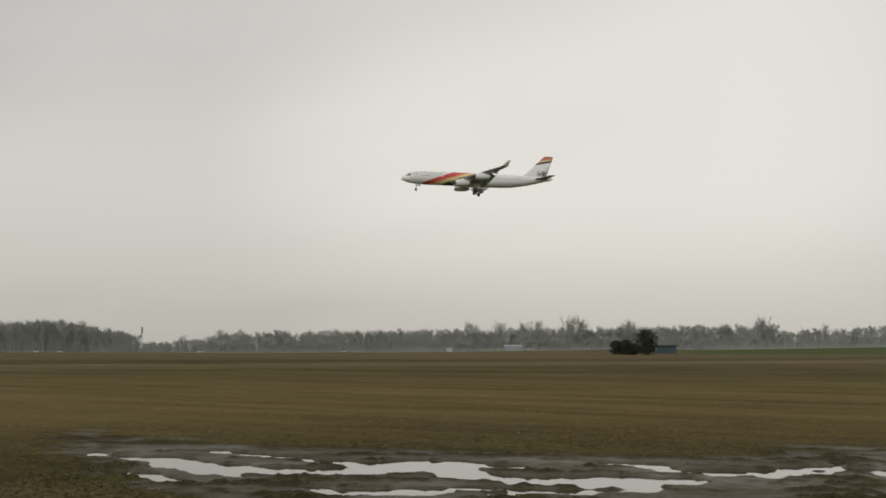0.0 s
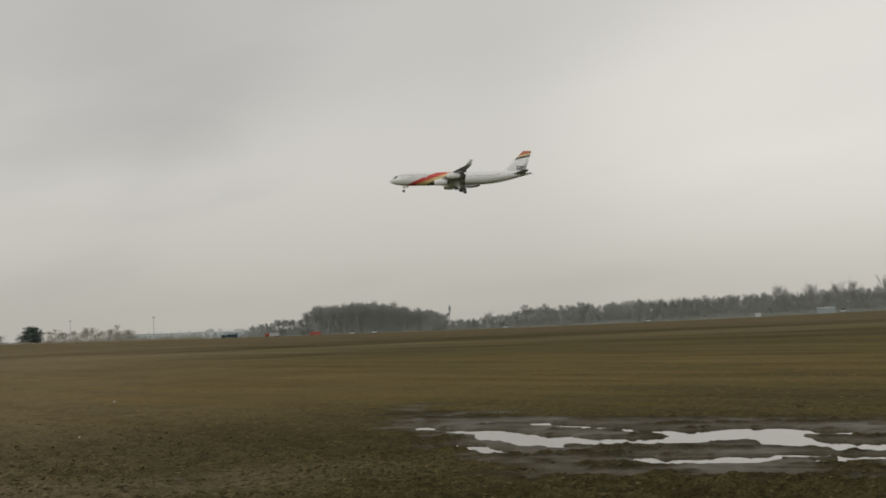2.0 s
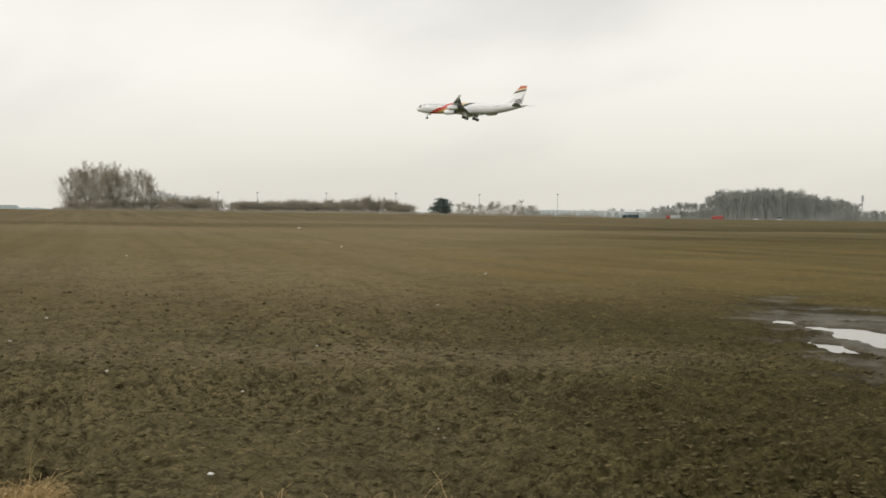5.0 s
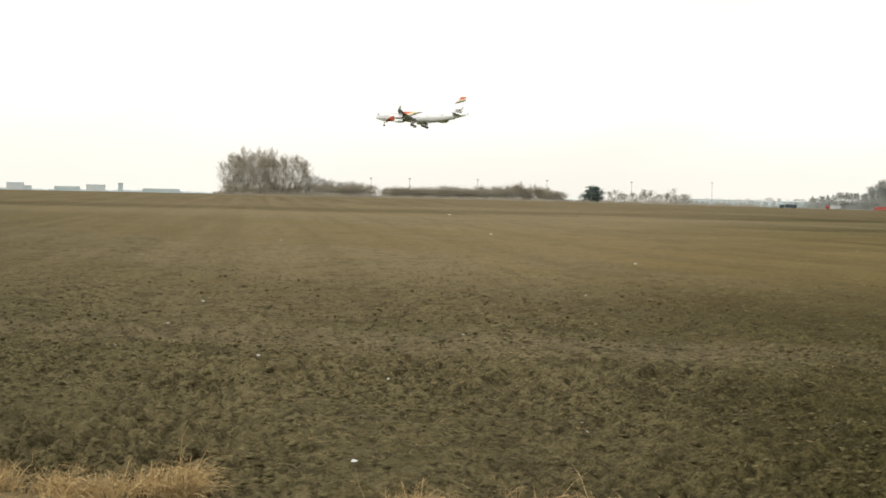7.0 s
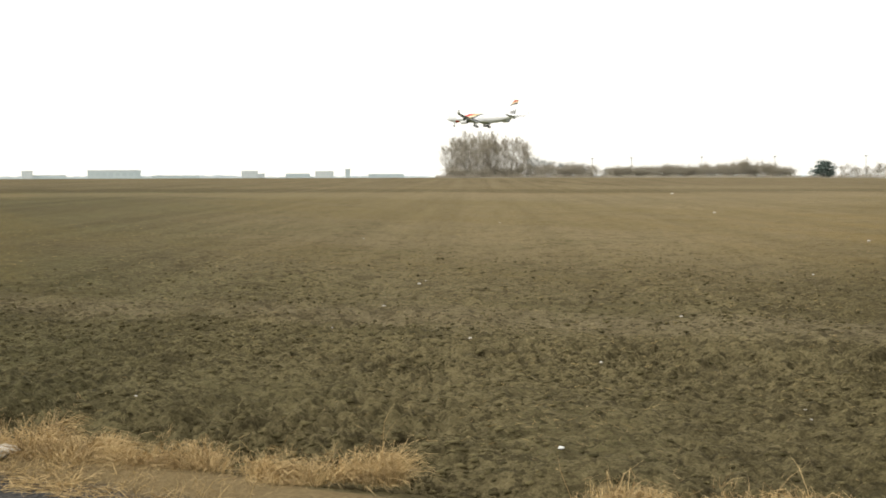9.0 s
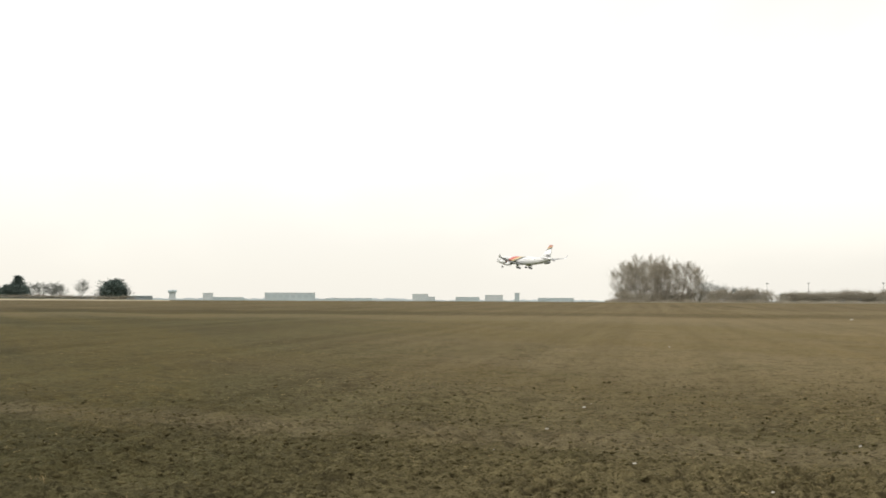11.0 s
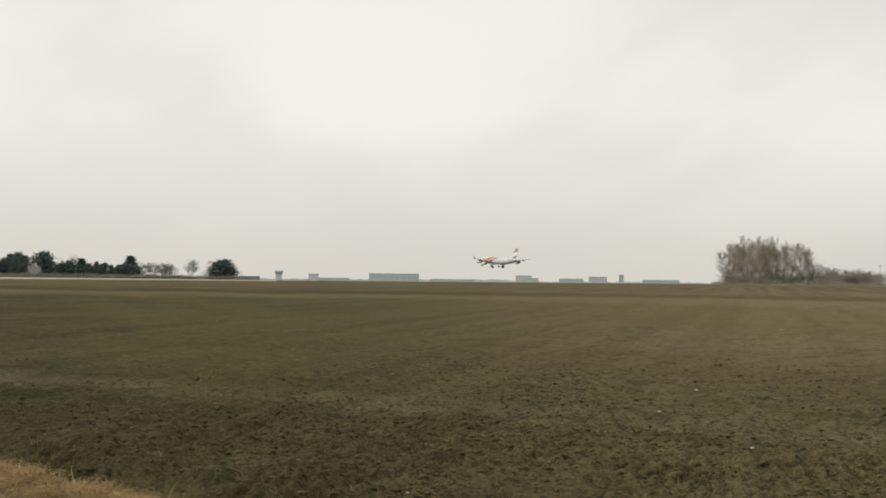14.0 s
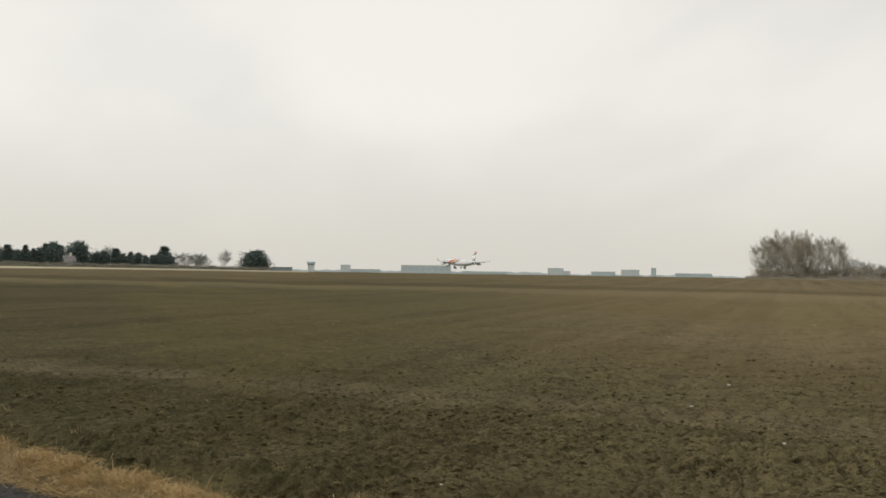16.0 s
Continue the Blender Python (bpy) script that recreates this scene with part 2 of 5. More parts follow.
    corn = mathn(nt, "MULTIPLY", rangen(nt, bearing, -0.030, 0.005), rangen(nt, far.outputs["Value"], 236.0, 262.0))
    soil = mixc(nt, mathn(nt, "MULTIPLY", corn, 0.85), soil, mixc(nt, patch, (0.050, 0.078, 0.022), (0.085, 0.112, 0.040)))
    # gravel of the roadside
    side = node(nt, "ShaderNodeVectorMath", operation="DOT_PRODUCT")
    off = node(nt, "ShaderNodeVectorMath", operation="SUBTRACT")
    nt.links.new(pos, off.inputs[0])
    off.inputs[1].default_value = EDGE
    nt.links.new(off.outputs[0], side.inputs[0])
    side.inputs[1].default_value = INTO
    d = mathn(nt, "ADD", side.outputs["Value"], mathn(nt, "MULTIPLY", mathn(nt, "SUBTRACT", clod, 0.5), 0.5))
    stones = node(nt, "ShaderNodeTexVoronoi")
    nt.links.new(pos, stones.inputs["Vector"])
    stones.inputs["Scale"].default_value = 45.0
    gravel = mixc(nt, rangen(nt, mathn(nt, "ADD", grain, mathn(nt, "MULTIPLY", stones.outputs["Distance"], 0.2)), 0.4, 0.8),
                  (0.045, 0.044, 0.042), (0.135, 0.130, 0.122))
    soil = mixc(nt, rangen(nt, d, -0.66, -0.86), soil, gravel)
    litter = mathn(nt, "MULTIPLY", rangen(nt, d, -0.95, -0.65), rangen(nt, d, -0.14, -0.34))
    soil = mixc(nt, mathn(nt, "MULTIPLY", litter, 0.8), soil, mixc(nt, grain, (0.17, 0.122, 0.058), (0.46, 0.345, 0.18)))
    # soaked mud round the puddles and in the ruts: smooth and slick
    wet = node(nt, "ShaderNodeAttribute", attribute_name="wetness").outputs["Fac"]
    sodden = node(nt, "ShaderNodeAttribute", attribute_name="sodden").outputs["Fac"]
    soil = mixc(nt, mathn(nt, "MULTIPLY", sodden, 0.62), soil, mixc(nt, shade, (0.026, 0.022, 0.012), (0.085, 0.071, 0.038)))
    soil = mixc(nt, mathn(nt, "MULTIPLY", wet, 0.80), soil, mixc(nt, rangen(nt, clod, 0.35, 0.65), (0.062, 0.054, 0.036), (0.105, 0.092, 0.064)))
    nt.links.new(soil, b.inputs["Base Color"])
    gloss = mathn(nt, "SUBTRACT", 0.95, mathn(nt, "MULTIPLY", wet, mathn(nt, "ADD", 0.16, mathn(nt, "MULTIPLY", clod, 0.40))))
    nt.links.new(gloss, b.inputs["Roughness"])
    nt.links.new(mathn(nt, "ADD", 0.04, mathn(nt, "MULTIPLY", wet, 0.30)), b.inputs["Specular IOR Level"])
    bump = node(nt, "ShaderNodeBump")
    bump.inputs["Strength"].default_value, bump.inputs["Distance"].default_value = 1.0, 0.07
    tooth = mathn(nt, "SUBTRACT", 1.0, mathn(nt, "MULTIPLY", wet, 0.88))
    nt.links.new(mathn(nt, "MULTIPLY", tooth, mathn(nt, "ADD", grain, mathn(nt, "MULTIPLY", clod, 1.6))), bump.inputs["Height"])
    nt.links.new(bump.outputs[0], b.inputs["Normal"])
    return m


def water_material():
    m, nt, b = material("puddle_water", 0.03)
    pos = node(nt, "ShaderNodeNewGeometry").outputs["Position"]
    silt = noisen(nt, pos, 1.2, 4)
    nt.links.new(mixc(nt, silt, (0.05, 0.042, 0.03), (0.085, 0.072, 0.05)), b.inputs["Base Color"])
    b.inputs["IOR"].default_value = 1.333
    bump = node(nt, "ShaderNodeBump")
    bump.inputs["Strength"].default_value, bump.inputs["Distance"].default_value = 0.10, 0.004
    nt.links.new(noisen(nt, mapped(nt, pos, (1, 0.4, 1)), 9.0, 2), bump.inputs["Height"])
    nt.links.new(bump.outputs[0], b.inputs["Normal"])
    return m


SOIL, WATER = soil_material(), water_material()
BARK = mottled("grey_bark", (0.15, 0.135, 0.11), (0.30, 0.27, 0.23), 6.0, 0.9, island=True)
TWIG = mottled("bare_twigs", (0.24, 0.218, 0.170), (0.42, 0.385, 0.305), 2.0, 0.95, island=True)
# far twigs lightened towards grey: distance haze put into the colour
WOODS = mottled("hazed_woodland_twigs", (0.275, 0.288, 0.270), (0.375, 0.390, 0.362), 0.6, 0.95, island=True)
# needles paler and bluer than their own green, with haze painted in
NEEDLE = mottled("hazed_conifer_needles", (0.085, 0.122, 0.108), (0.155, 0.200, 0.175), 3.0, 0.85, island=True)
SHRUB = mottled("shrub_leaves", (0.020, 0.028, 0.018), (0.060, 0.066, 0.038), 3.0, 0.85, island=True)
DRY = mottled("dry_grass_blades", (0.20, 0.132, 0.052), (0.64, 0.470, 0.218), 5.0, 0.8, island=True)
STUBBLE = mottled("weathered_straw", (0.16, 0.115, 0.045), (0.42, 0.310, 0.130), 5.0, 0.9, island=True)
STONE = mottled("pale_limestone", (0.36, 0.33, 0.28), (0.62, 0.59, 0.52), 12.0, 0.9, bump=0.004)
PAPER = mottled("weathered_plastic", (0.50, 0.50, 0.48), (0.70, 0.70, 0.67), 9.0, 0.6)
CLOD = mottled("clod_earth", (0.038, 0.033, 0.0155), (0.158, 0.134, 0.066), 14.0, 0.97, island=True)
CLOD.node_tree.nodes["Principled BSDF"].inputs["Specular IOR Level"].default_value = 0.04
# pale blue haze put into the colours of CONCRETE, CLADDING, ROOFING and PANE
CONCRETE = mottled("hazed_panel_wall", (0.70, 0.75, 0.77), (0.78, 0.82, 0.84), 0.15, 0.8)
CLADDING = mottled("hazed_cladding", (0.58, 0.67, 0.71), (0.66, 0.75, 0.78), 0.1, 0.6)
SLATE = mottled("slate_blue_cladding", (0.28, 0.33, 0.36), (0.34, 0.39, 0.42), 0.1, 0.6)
ROOFING = mottled("hazed_metal_roof", (0.66, 0.70, 0.72), (0.74, 0.78, 0.80), 0.2, 0.5)
RENDERED = mottled("lime_render", (0.52, 0.49, 0.44), (0.68, 0.65, 0.59), 0.8, 0.9)
ROOFTILE = mottled("weathered_roof_tiles", (0.16, 0.15, 0.15), (0.27, 0.25, 0.24), 1.5, 0.85)
# glass nearly as pale as the walls: painted haze, no clear pane
PANE = mottled("hazed_window_glass", (0.55, 0.64, 0.68), (0.61, 0.70, 0.73), 1.0, 0.35)
STEEL = mottled("galvanised_steel", (0.34, 0.36, 0.37), (0.48, 0.50, 0.51), 3.0, 0.55, 0.3)
REDPAINT = mottled("red_vehicle_paint", (0.34, 0.060, 0.045), (0.44, 0.085, 0.065), 1.0, 0.35)
SILVER = mottled("silver_vehicle_paint", (0.46, 0.47, 0.48), (0.54, 0.55, 0.56), 1.0, 0.4)
BLUEPAINT = mottled("blue_sheet_metal", (0.022, 0.042, 0.055), (0.04, 0.065, 0.08), 0.8, 0.5)
STRAWTRACK = mottled("straw_coloured_track", (0.33, 0.28, 0.18), (0.46, 0.40, 0.28), 0.3, 0.95)
# the ridge's pale blue is aerial haze painted as base colour
HAZE = mottled("hazed_distant_ridge", (0.50, 0.57, 0.60), (0.60, 0.66, 0.68), 0.02, 1.0)
CARGLASS = mottled("dark_car_glass", (0.05, 0.06, 0.07), (0.09, 0.10, 0.11), 1.0, 0.12)
RUBBER = mottled("tyre_rubber", (0.018, 0.018, 0.018), (0.035, 0.035, 0.035), 8.0, 0.85)
METAL = mottled("gear_metal", (0.30, 0.31, 0.32), (0.46, 0.47, 0.48), 3.0, 0.4, 0.6)


# ---------------------------------------------------------------- mesh helpers
def part(name, bm, mat, parent, label=""):
    """Link a bmesh as one mesh object under a thing or a part."""
    me = bpy.data.meshes.new(name)
    bm.to_mesh(me)
    bm.free()
    me.materials.append(mat)
    ob = new(name, me)
    ob.parent = parent
    return tagged(ob, label) if label else ob


def raw(name, verts, faces, mat, parent=None, smooth=False):
    """Link arrays of vertices and equal-sided faces as one mesh object."""
    verts, faces = np.asarray(verts, np.float32), np.asarray(faces, np.int32)
    me = bpy.data.meshes.new(name)
    n, k = faces.shape
    me.vertices.add(len(verts)), me.loops.add(n * k), me.polygons.add(n)
    me.vertices.foreach_set("co", verts.ravel())
    me.loops.foreach_set("vertex_index", faces.ravel())
    me.polygons.foreach_set("loop_start", np.arange(0, n * k, k, dtype=np.int32))
    if smooth:
        me.polygons.foreach_set("use_smooth", np.ones(n, bool))
    me.update(calc_edges=True)
    me.materials.append(mat)
    ob = new(name, me)
    ob.parent = parent
    return ob


def thing(name, place=(0, 0, 0), turn=0.0, label="", category="", group=""):
    ob = new(name)
    ob.empty_display_size = 0.2
    ob.matrix_basis = pose(*place, 0, 0, turn)
    return tagged(ob, label, category, group)


def box(bm, size, at=(0, 0, 0), bevel=0.0):
    r = bmesh.ops.create_cube(bm, size=1.0, matrix=Matrix.Translation(at) @ Matrix.Diagonal((*size, 1)))
    if bevel:
        edges = list({e for v in r["verts"] for e in v.link_edges})
        bmesh.ops.bevel(bm, geom=edges, offset=bevel, segments=1, affect="EDGES")


def rod(bm, a, b, r0, r1=None, sides=8):
    a, b = Vector(a), Vector(b)
    m = Matrix.Translation((a + b) / 2) @ (b - a).to_track_quat("Z", "Y").to_matrix().to_4x4()
    bmesh.ops.create_cone(bm, cap_ends=True, segments=sides, radius1=r0, radius2=r0 if r1 is None else r1, depth=(b - a).length, matrix=m)


def loft(loops, close_ends=True):
    """Skin a row of equal loops of points."""
    bm = bmesh.new()
    rings = [[bm.verts.new(p) for p in loop] for loop in loops]
    k = len(rings[0])
    for a, b in zip(rings, rings[1:]):
        for i in range(k):
            j = (i + 1) % k
            bm.faces.new((a[i], a[j], b[j], b[i]))
    if close_ends:
        bm.faces.new(rings[0][::-1])
        bm.faces.new(rings[-1])
    bmesh.ops.recalc_face_normals(bm, faces=bm.faces)
    for f in bm.faces:
        f.smooth = len(f.verts) == 4
    return bm


# the skyline of the land by bearing, in degrees above the eye's level
BEARINGS = [-12, -7.6, -1, 5, 11, 21, 32, 39, 48, 60, 80, 90, 100, 180]
SKYLINE = [0.10, 0.05, -0.10, -0.16, -0.27, -0.40, -0.43, -0.36, -0.28, -0.27, -0.26, -0.15, -0.10, -0.2]


def land(x, y):
    """Height of the wide land: level near by, then swelling or falling away to the skyline."""
    x, y = np.asarray(x, float), np.asarray(y, float)
    r, az = np.hypot(x, y), np.degrees(np.arctan2(-x, y))
    e = np.radians(np.interp(az, BEARINGS, SKYLINE))
    s = np.clip((r - 170) / 230, 0, 1)
    return (1.7 + r * np.tan(e)) * s * s * (3 - 2 * s)


def polar(azimuth, distance, z=None):
    """A place on the land from its bearing, in degrees to the left of +y, and its distance."""
    if z is None:
        z = float(land(-math.sin(radians(azimuth)) * distance, math.cos(radians(azimuth)) * distance))
    return (-math.sin(radians(azimuth)) * distance, math.cos(radians(azimuth)) * distance, z)


# ---------------------------------------------------------------- the ground
def lattice(ix, iy, seed):
    h = (ix.astype(np.int64) * 374761393 + iy.astype(np.int64) * 668265263 + seed * 974634777) & 0x7FFFFFFF
    h = ((h ^ (h >> 13)) * 1274126177) & 0x7FFFFFFF
    return ((h ^ (h >> 16)) & 0xFFFF) / 65535.0


def value_noise(x, y, wave, seed):
    x, y = x / wave, y / wave
    ix, iy = np.floor(x), np.floor(y)
    fx, fy = x - ix, y - iy
    fx, fy = fx * fx * (3 - 2 * fx), fy * fy * (3 - 2 * fy)
    a, b = lattice(ix, iy, seed), lattice(ix + 1, iy, seed)
    c, d = lattice(ix, iy + 1, seed), lattice(ix + 1, iy + 1, seed)
    return (a + (b - a) * fx) * (1 - fy) + (c + (d - c) * fx) * fy - 0.5


# hollows that hold water: two ends and half width, metres
HOLLOWS = [
    (-9.6, 18.15, -8.4, 17.5, 0.20), (-8.5, 17.5, -7.4, 16.8, 0.36), (-7.5, 16.8, -6.4, 16.1, 0.52), (-6.4, 16.1, -5.0, 16.4, 0.58),
    (-5.2, 16.5, -3.8, 17.2, 0.62), (-7.9, 18.9, -6.7, 18.35, 0.24), (-6.7, 18.35, -5.4, 17.75, 0.32), (-5.4, 17.7, -3.9, 18.2, 0.34),
    (-4.0, 18.1, -2.7, 17.4, 0.26), (-8.3, 15.6, -7.4, 15.1, 0.26), (-7.5, 15.1, -6.9, 14.9, 0.22), (-4.95, 14.45, -4.3, 13.95, 0.26),
    (-4.3, 14.0, -3.6, 14.45, 0.40), (-3.6, 14.6, -2.9, 15.0, 0.20), (-3.8, 16.9, -3.1, 16.3, 0.46), (-3.2, 16.3, -2.1, 15.75, 0.46),
    (-2.2, 15.8, -1.2, 16.2, 0.50), (-1.3, 16.2, -0.4, 16.4, 0.28), (-2.5, 14.7, -1.6, 14.9, 0.34), (-1.7, 14.9, -0.9, 15.6, 0.36),
    (-2.45, 19.1, -1.6, 18.8, 0.22), (-1.6, 18.8, -0.7, 18.15, 0.26), (-0.5, 17.7, 0.1, 17.7, 0.30), (0.0, 17.7, 0.75, 17.6, 0.46),
    (0.7, 17.7, 1.3, 18.5, 0.36), (1.2, 18.4, 2.0, 19.8, 0.24), (1.2, 18.2, 2.1, 18.7, 0.30), (2.0, 18.7, 2.6, 17.9, 0.30),
    (2.6, 17.7, 4.4, 18.3, 0.28), (-1.0, 15.1, 0.0, 15.4, 0.20)]
# wheel ruts through the soaked ground: two ends, metres
RUTS = [(-12.5, 21.9, -4.5, 20.0), (-4.5, 20.4, 4.5, 21.6), (-11.5, 23.0, -2.0, 21.4), (-10.8, 19.4, -7.6, 15.0), (-7.9, 14.6, -4.4, 12.4),
        (-10.4, 17.6, -8.2, 15.2), (0.5, 16.4, 6.0, 17.0), (-2.0, 13.7, 3.0, 14.3), (-3.4, 12.9, 1.5, 12.8)]
WATER_LEVEL = -0.050


def turning(x, y):
    """Coordinates along and across the wheel tracks, which wind about the field gate."""
    r = np.hypot(x, y)
    return np.arctan2(x, y) * 17.0, r


def soaked(x, y):
    """How far the ground is trampled to mud, 0 to 1."""
    a, r = turning(x, y)
    w = 2.2 * value_noise(a * 0.35, r, 0.9, 91) + 1.5 * value_noise(a * 0.4, r, 0.32, 92)
    low = np.interp(x, [-13, -11.2, -8.8, -5.8, -4.5, -3, 3, 9], [22, 19.0, 15.0, 12.2, 11.6, 11.8, 12.5, 14])
    high = np.interp(x, [-13.5, -10.3, -8, -5.4, -2.7, -0.5, 1.5, 9], [24.2, 22.2, 21.3, 20.6, 20.6, 21.2, 23.0, 24.5])
    edge = np.minimum(np.minimum(y + w - low, high - y + w), np.minimum(x + 13, 9.5 - x))
    s = np.clip(edge / 1.4, 0, 1)
    return s * s * (3 - 2 * s)


def puddle_depth(x, y):
    a, r = turning(x, y)
    k = 0.50 * value_noise(a * 0.45, r, 0.6, 51) + 0.36 * value_noise(a * 0.55, r, 0.20, 52)
    wx, wy = x * (1 + k / r) + 0.25 * value_noise(x, y, 0.5, 53), y * (1 + k / r)
    deep, broad = np.zeros_like(x), np.zeros_like(x)
    for ax, ay, bx, by, w in HOLLOWS:
        lx, ly = bx - ax, by - ay
        t = np.clip(((wx - ax) * lx + (wy - ay) * ly) / (lx * lx + ly * ly), 0, 1)
        d = np.hypot(wx - ax - t * lx, wy - ay - t * ly)
        deep = np.maximum(deep, np.clip((w * 1.22 - d) / 0.16, -1, 1))
        broad = np.maximum(broad, np.clip(1.25 - d / (w + 0.7), 0, 1))
    # long bars of mud left standing along the ruts
    bars = value_noise(a * 0.22, r, 0.34, 94) + 0.6 * value_noise(a * 0.35, r, 0.15, 294)
    deep = np.clip(deep - 2.2 * np.clip(bars * 2.6 - 0.74, 0, 1), 0, 1)
    return deep, broad


def relief(x, y, step):
    """Height of the ground; waves finer than the mesh step fade out."""
    d = (x - EDGE.x) * INTO.x + (y - EDGE.y) * INTO.y
    field = np.clip((d + 0.15) / 0.5, 0, 1)
    # coordinates along and across the tillage
    a = radians(61)
    u, v = -x * math.sin(a) + y * math.cos(a), x * math.cos(a) + y * math.sin(a)
    z = np.zeros_like(x)
    # billowed clods with sharp crevices between them
    for wave, amp, seed in ((0.055, 0.060, 1), (0.10, 0.090, 2), (0.20, 0.070, 3), (0.50, 0.036, 4)):
        keep = np.clip(wave / (step * 1.8) - 0.6, 0, 1)
        n = value_noise(u * 0.8 + 3 * seed + 0.06 * value_noise(u, v, wave * 2.1, seed + 60), v, wave, seed)
        z += keep * 0.78 * amp * (np.abs(2 * n) ** 0.8 - 0.42)
    # uneven patches: rough clods in places, rolled flat in others
    z *= 0.35 + 1.35 * np.clip(value_noise(x, y, 1.9, 12) + 0.5 + 0.3 * value_noise(u * 0.25, v, 1.0, 13), 0, 1)
    for wave, amp, seed in ((1.6, 0.018, 7), (5.0, 0.022, 8)):
        z += amp * value_noise(x, y, wave, seed)
    z += 0.02 * np.sin(v * 2 * math.pi / 3.0) * np.clip(4 - step * 6, 0, 1)
    rough = z + 0.016
    deep, broad = puddle_depth(x, y)
    mud = soaked(x, y)
    a, r = turning(x, y)
    # ribs of squeezed, lumpy mud between smooth slicks
    ribs = value_noise(a * 0.28, r, 0.40, 31) + 0.55 * value_noise(a * 0.5, r, 0.19, 32)
    ribs = np.clip(ribs * 3.6 - 0.06, 0, 1) * np.clip(1.0 - 0.9 * broad * (0.55 + value_noise(x, y, 0.8, 34)), 0, 1) * (1 - deep)
    lumps = np.abs(2 * value_noise(a * 0.8, r, 0.17, 35)) + 0.7 * np.abs(2 * value_noise(x, y, 0.085, 36))
    slick = -0.028 + 0.20 * rough + 0.010 * value_noise(a * 0.4, r, 0.35, 37)
    z = rough * (1 - mud) + mud * (slick + ribs * (0.014 + 0.046 * lumps))
    z = z - np.minimum(0.09 * deep ** 0.6, np.maximum(z + 0.085, 0))
    for ax, ay, bx, by in RUTS:
        lx, ly = bx - ax, by - ay
        wx, wy = x + 0.5 * value_noise(x, y, 1.3, 81), y + 0.45 * value_noise(x, y, 1.1, 82)
        t = np.clip(((wx - ax) * lx + (wy - ay) * ly) / (lx * lx + ly * ly), 0, 1)
        g = np.hypot(wx - ax - t * lx, wy - ay - t * ly)
        lumpy = np.clip(0.6 + 1.4 * value_noise(x, y, 0.45, 83), 0, 1.3)
        near = np.clip(2.5 - step * 12, 0, 1) * (1 - np.clip(broad * 1.6, 0, 1))
        z += near * (0.030 * lumpy * np.exp(-((g - 0.42) / 0.17) ** 2) - 0.028 * np.exp(-(g / 0.24) ** 2))
    flat = 0.012 * value_noise(x, y, 0.4, 21) + 0.005 * value_noise(x, y, 0.06, 22) + 0.04 * np.clip(-d / 2, 0, 1)
    furrow = -0.10 * np.exp(-((d - 0.35) / 0.22) ** 2) * np.clip(3 - step * 10, 0, 1)
    bank = 0.08 * np.exp(-((d + 0.45) / 0.35) ** 2)
    lump = 0.10 * np.exp(-((d - 0.85) / 0.35) ** 2) * np.clip(value_noise(x, y, 0.5, 33) * 2 + 0.25, 0, 1)
    return z * field + flat * (1 - field) + furrow + bank + lump * field


def wetness(x, y, z):
    """Where the mud is slick: the low ground of the trampled part."""
    low = np.clip((0.012 - z) / 0.030, 0, 1)
    return np.clip(soaked(x, y) * low * (0.85 + 0.5 * value_noise(x, y, 0.9, 95)), 0, 1)


def build_ground():
    fine = np.arange(-12, 104, 0.155)
    az = np.r_[fine, np.arange(104, 348, 4.0)]
    rad = [0.6]
    while rad[-1] < 4400:
        r = rad[-1]
        rad.append(r * (1.0 + (0.25 if r < 4.2 else 0.0030 if r < 13 else 0.0040 if r < 26 else 0.0040 + min(0.06, (r - 26) * 0.0002))))
    rad = np.array(rad)
    A, R = np.meshgrid(np.radians(az), rad)
    x, y = -np.sin(A) * R, np.cos(A) * R
    step = np.maximum(R * radians(0.155), np.gradient(rad)[:, None])
    step = np.where((A > radians(104)) & (R > 1), 5.0, step)
    z = relief(x, y, step) * np.clip((900 - R) / 600, 0, 1) + land(x, y)
    n, k = len(rad), len(az)
    idx = np.arange(n * k).reshape(n, k)
    nxt = np.roll(idx, -1, 1)
    faces = np.stack([idx[:-1], nxt[:-1], nxt[1:], idx[1:]], -1).reshape(-1, 4)
    verts = np.stack([x, y, z], -1).reshape(-1, 3)
    verts = np.r_[verts, [[0, 0, 0.0]]]
    ob = raw("ground", verts, faces, SOIL, smooth=True)
    bm = bmesh.new()
    bm.from_mesh(ob.data)
    bm.verts.ensure_lookup_table()
    c = bm.verts[len(verts) - 1]
    for j in range(k):
        bm.faces.new((c, bm.verts[idx[0, (j + 1) % k]], bm.verts[idx[0, j]])).smooth = True
    bmesh.ops.recalc_face_normals(bm, faces=bm.faces[:1])
    bm.to_mesh(ob.data)
    bm.free()
    slick = np.append(wetness(x, y, z).ravel() * (np.hypot(x, y).ravel() < 40), 0.0).astype(np.float32)
    ob.data.attributes.new("wetness", "FLOAT", "POINT").data.foreach_set("value", slick)
    mud = np.append(soaked(x, y).ravel() * (np.hypot(x, y).ravel() < 40), 0.0).astype(np.float32)
    ob.data.attributes.new("sodden", "FLOAT", "POINT").data.foreach_set("value", mud)
    tagged(ob, "bare ploughed brown field with clods, ruts and stubble bands", "field", kind="structure")


build_ground()


